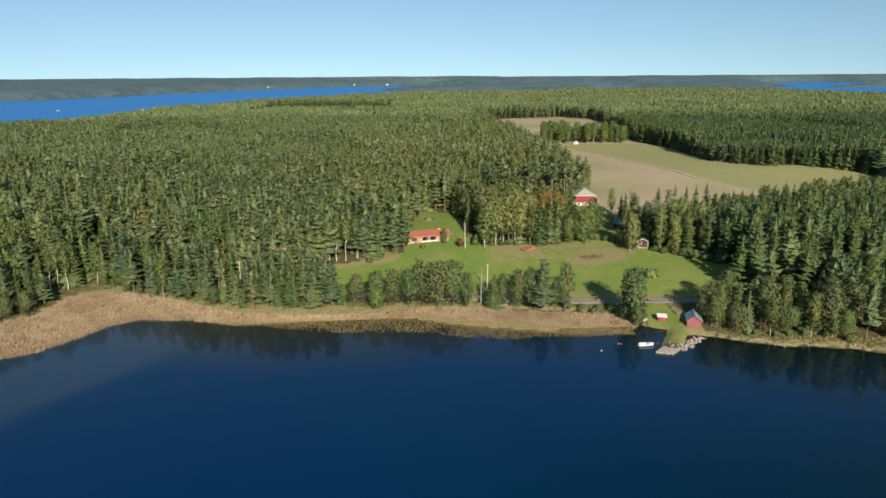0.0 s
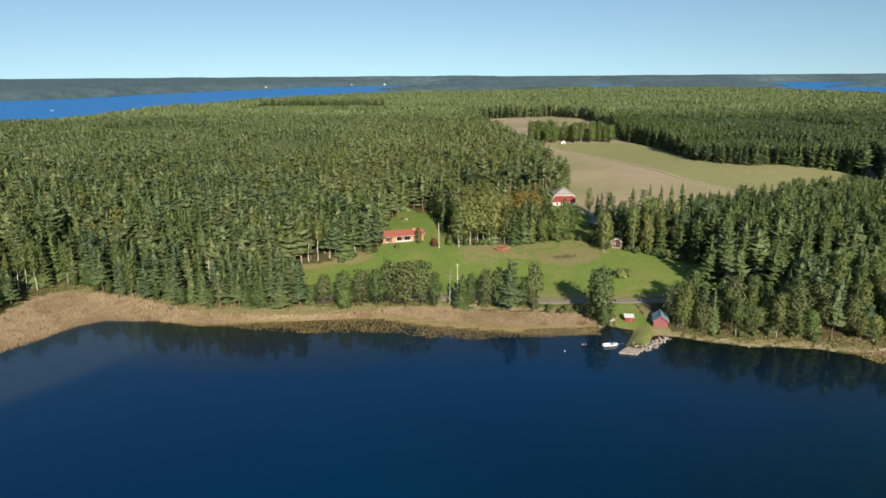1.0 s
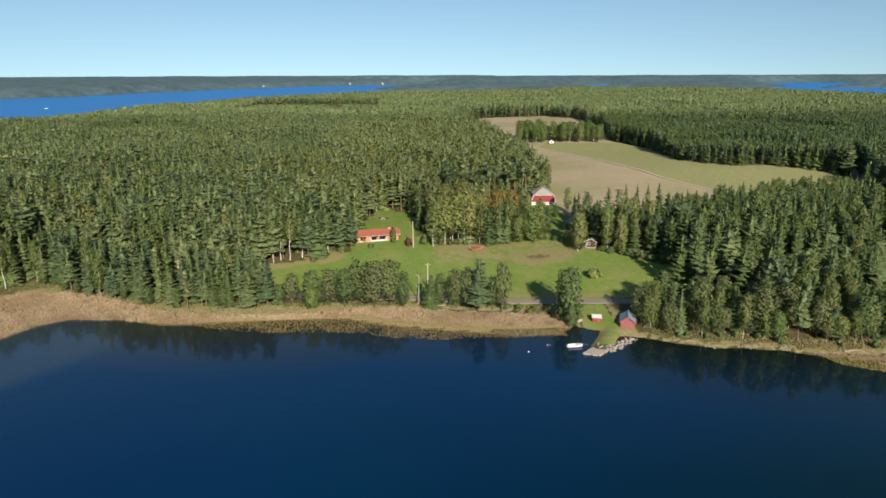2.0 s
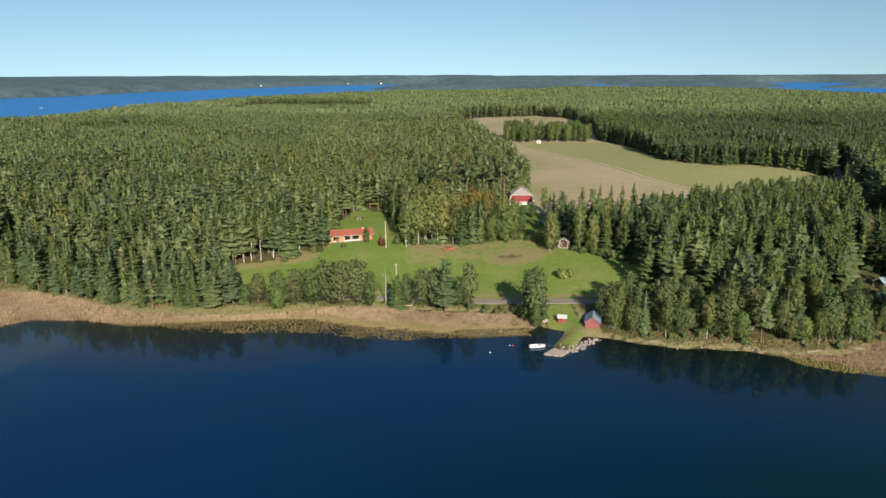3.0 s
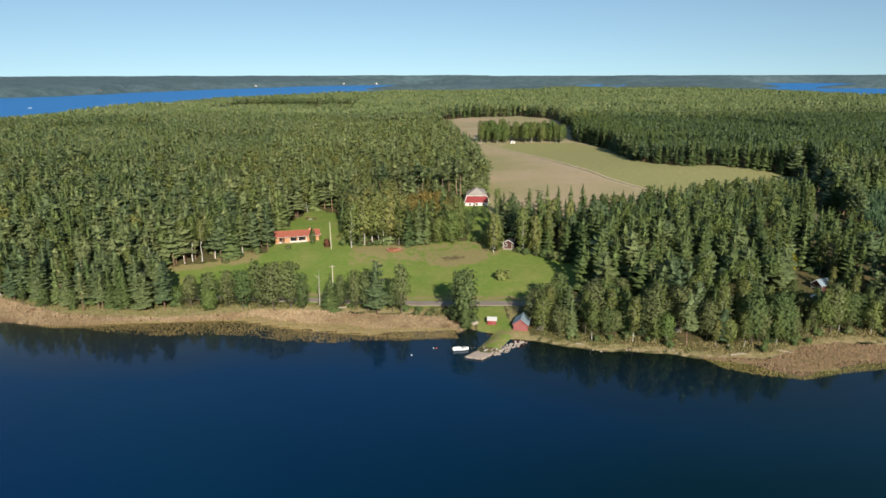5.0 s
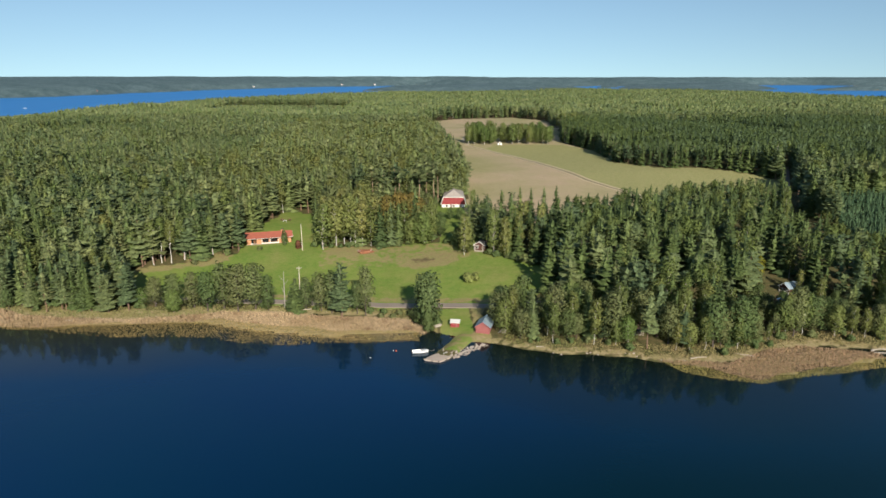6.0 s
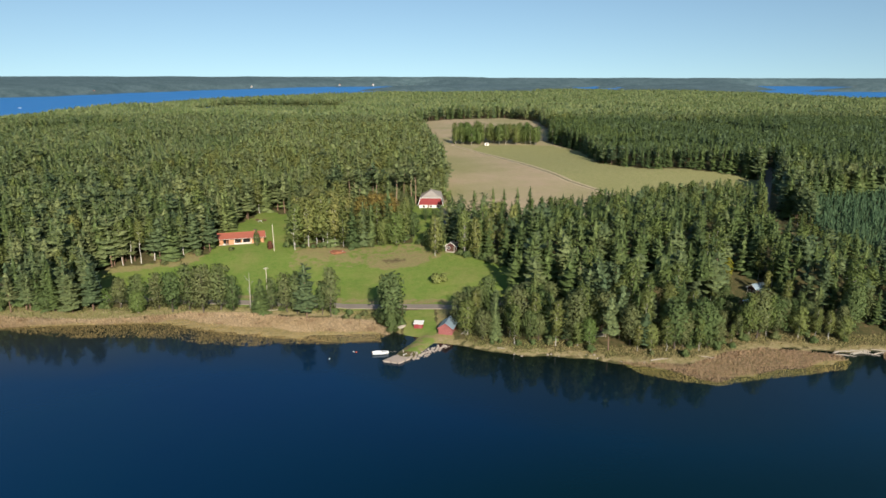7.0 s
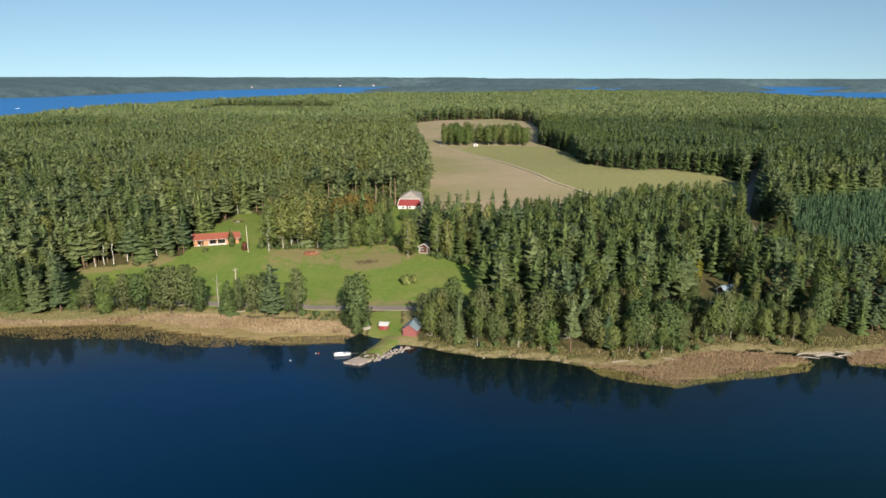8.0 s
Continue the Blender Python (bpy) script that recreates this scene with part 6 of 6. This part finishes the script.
for x, y, h, lean, turn in ((27.2, 224.6, 13, 0.02, 0), (-23, 232.5, 11, -0.35, 0), (-17, 229, 9, 0.05, 60), (-27, 234, 8, 0.1, 20), (207, 187.5, 9, 0.18, 0), (199.5, 188, 7, 0.05, 90), (-9, 229.5, 6, -0.12, 10)):
    dead_tree(x, y, h, lean, turn)

# white birches that stand clear at the wood's edges
for x, y, h in ((-127, 252.5, 17), (-125.6, 253, 18), (-123.8, 253.6, 16), (-117.4, 259, 17), (-40, 240, 16), (101, 199, 13), (118, 193, 14), (129, 190.5, 12), (143, 192, 17), (152, 193, 18), (158, 191, 16)):
    tree("birch", x, y, h, 1.0)
# taller trees between the yard and the field, undergrowth before the villa
for kind, x, y, h in (("spruce", 109, 279, 20.5), ("pine", 113, 277, 20), ("spruce", 117, 281, 21.5), ("spruce", 121.5, 280, 21), ("pale_birch", 112.5, 271, 17), ("pale_birch", 116.5, 270, 18.5), ("pale_birch", 124, 268, 18),
                      ("spruce", 128, 285, 20.5), ("spruce", 134, 288, 20), ("alder", 191.5, 206.5, 6.5), ("alder", 194.5, 204, 7), ("birch", 201, 214, 10), ("alder", 189.5, 219, 8)):
    tree(kind, x, y, h, 1.0)


def juniper(x, y, h, w, label):
    r = root("juniper", x, y, 0, label, "juniper")
    n = 420
    t, f = rng.uniform(0, 6.28, n), rng.uniform(0, 1, n)
    rad = w * np.sin(np.pi * np.clip(0.12 + 0.86 * f, 0, 1)) ** 0.6 * rng.uniform(0.8, 1.05, n)
    p = np.stack([rad * np.cos(t), rad * np.sin(t), 0.2 + f * h], -1)
    tris = sprays(p, np.stack([np.cos(t), np.sin(t), np.full(n, 0.4)], -1), 0.3)
    for name, tr, mat, nrm in (("trunk", stem(h * 0.8, 0.12), "bark_dark", None), ("crown", tris, "spruce", soft(tris, np.array((0, 0, h * 0.4)), 0.4))):
        new(name, soup(name, tr, np.full(len(tr), 0.1), np.zeros(len(tr)), [M[mat]], nrm)).parent = r


juniper(18.2, 283.6, 6.4, 1.25, "dark columnar juniper standing before the bungalow")
juniper(31.5, 280.5, 4.2, 0.9, "narrow green juniper at the lawn's edge")
juniper(-2.5, 271.0, 3.6, 1.2, "rounded juniper at the lawn's edge")


def lawn_set():
    t = root("garden_table", 13.2, 317.4, 15, "white garden table on the back lawn", "table")
    part("tabletop", boxes((-0.8, 0.8, -0.5, 0.5, 0.68, 0.74)), "white_paint", t)
    for px in (-0.7, 0.7):
        for py in (-0.4, 0.4):
            part("leg", boxes((px - 0.04, px + 0.04, py - 0.04, py + 0.04, 0, 0.68), bevel=0), "white_paint", t)
    for x, y, turn in ((11.6, 319.5, 20), (15.0, 318.8, 190)):
        c = root("garden_bench", x, y, turn, "dark wooden garden bench on the back lawn", "bench", "garden benches")
        part("seat", boxes((-0.8, 0.8, -0.25, 0.25, 0.4, 0.46)), "dark_wood", c)
        part("backrest", boxes((-0.8, 0.8, 0.22, 0.28, 0.5, 0.95)), "dark_wood", c)
        for px in (-0.7, 0.7):
            part("leg", boxes((px - 0.05, px + 0.05, -0.22, 0.25, 0, 0.4), bevel=0), "dark_wood", c)


lawn_set()
heap = root("brushwood_heap", 52.3, 272.6, 4, "low heap of red-brown brushwood at the lawn's edge", "brushwood heap")
blob("mound", 3.2, 0.22, "rust", heap, 3, 0.5)
for k in range(26):
    a, x0, y0 = rng.uniform(-0.5, 0.5), rng.uniform(-3.4, 3.0), rng.uniform(-1.6, 1.6)
    part("branch", rod([(x0, y0, 0.35), (x0 + 1.3 * math.cos(a), y0 + 1.3 * math.sin(a), 0.75 + rng.uniform(-0.2, 0.2))], [0.07, 0.03], 5), "rust" if k % 3 else "old_wood", heap)
tarp = root("covered_trailer", 104.2, 259.2, 20, "trailer under a blue-grey tarpaulin beside the cabin", "trailer")
bm = boxes((-1.9, 1.9, -0.9, 0.9, 0.45, 1.25), bevel=0.3)
part("tarpaulin", bm, "tarp", tarp)
part("chassis", boxes((-1.8, 2.6, -0.6, 0.6, 0.3, 0.45)), "felt", tarp)
for s in (-0.95, 0.95):
    part("wheel", rod([(0, s - 0.1, 0.3), (0, s + 0.1, 0.3)], [0.3, 0.3], 14), "rubber", tarp)

# driftwood in the cove and along the shore
for k in range(22):
    x, y = rng.uniform(204, 219), rng.uniform(175.0, 178.5)
    if k > 15:
        x = rng.uniform(99, 172) if k % 2 else rng.uniform(-60, 60)
        y = float(shore(x)) + rng.uniform(-0.5, 1.5)
    L, a = rng.uniform(2.0, 6.0), rng.normal(scale=0.35)
    z = max(float(height(x, y)), 0.0) + 0.12 + (0.2 if k % 3 == 0 else 0)
    lg = root("driftwood_log", x, y, math.degrees(a), "bleached driftwood log lying on the shore", "log", "driftwood logs", z=z)
    part("stem", rod([(-L / 2, 0, 0), (0, 0.12, 0.06), (L / 2, -0.1, 0.02)], [0.16, 0.14, 0.07], 7), "old_wood", lg)
    part("stub", rod([(0.2 * L, 0, 0.05), (0.2 * L + 0.3, 0.25, 0.4)], [0.06, 0.03], 5), "old_wood", lg)

# houses on the far shores
for x, w in ((-1083, 7), (-700, 8), (-280, 10), (-80, 11)):
    y = next(yy for yy in range(1500, 4900, 10) if far_land(x, yy) > 7)
    v = root("far_villa", x, y, rng.uniform(-10, 10), "pale villa on the wooded far shore", "house", "far villas")
    part("wall", boxes((-w / 2, w / 2, 0, 9, -5, 4.5), bevel=0.1), "white_paint", v)
    gable = prism([(-w / 2 - 0.6, 4.5), (w / 2 + 0.6, 4.5), (0, 4.5 + w * 0.25)], -0.6, 10.6)
    part("roof", gable, "terracotta", v)
    for k in (-0.25, 0.25):
        part("window", boxes((w * k - 1.0, w * k + 1.0, -0.12, -0.02, 1.2, 3.2), bevel=0), "glass", v)
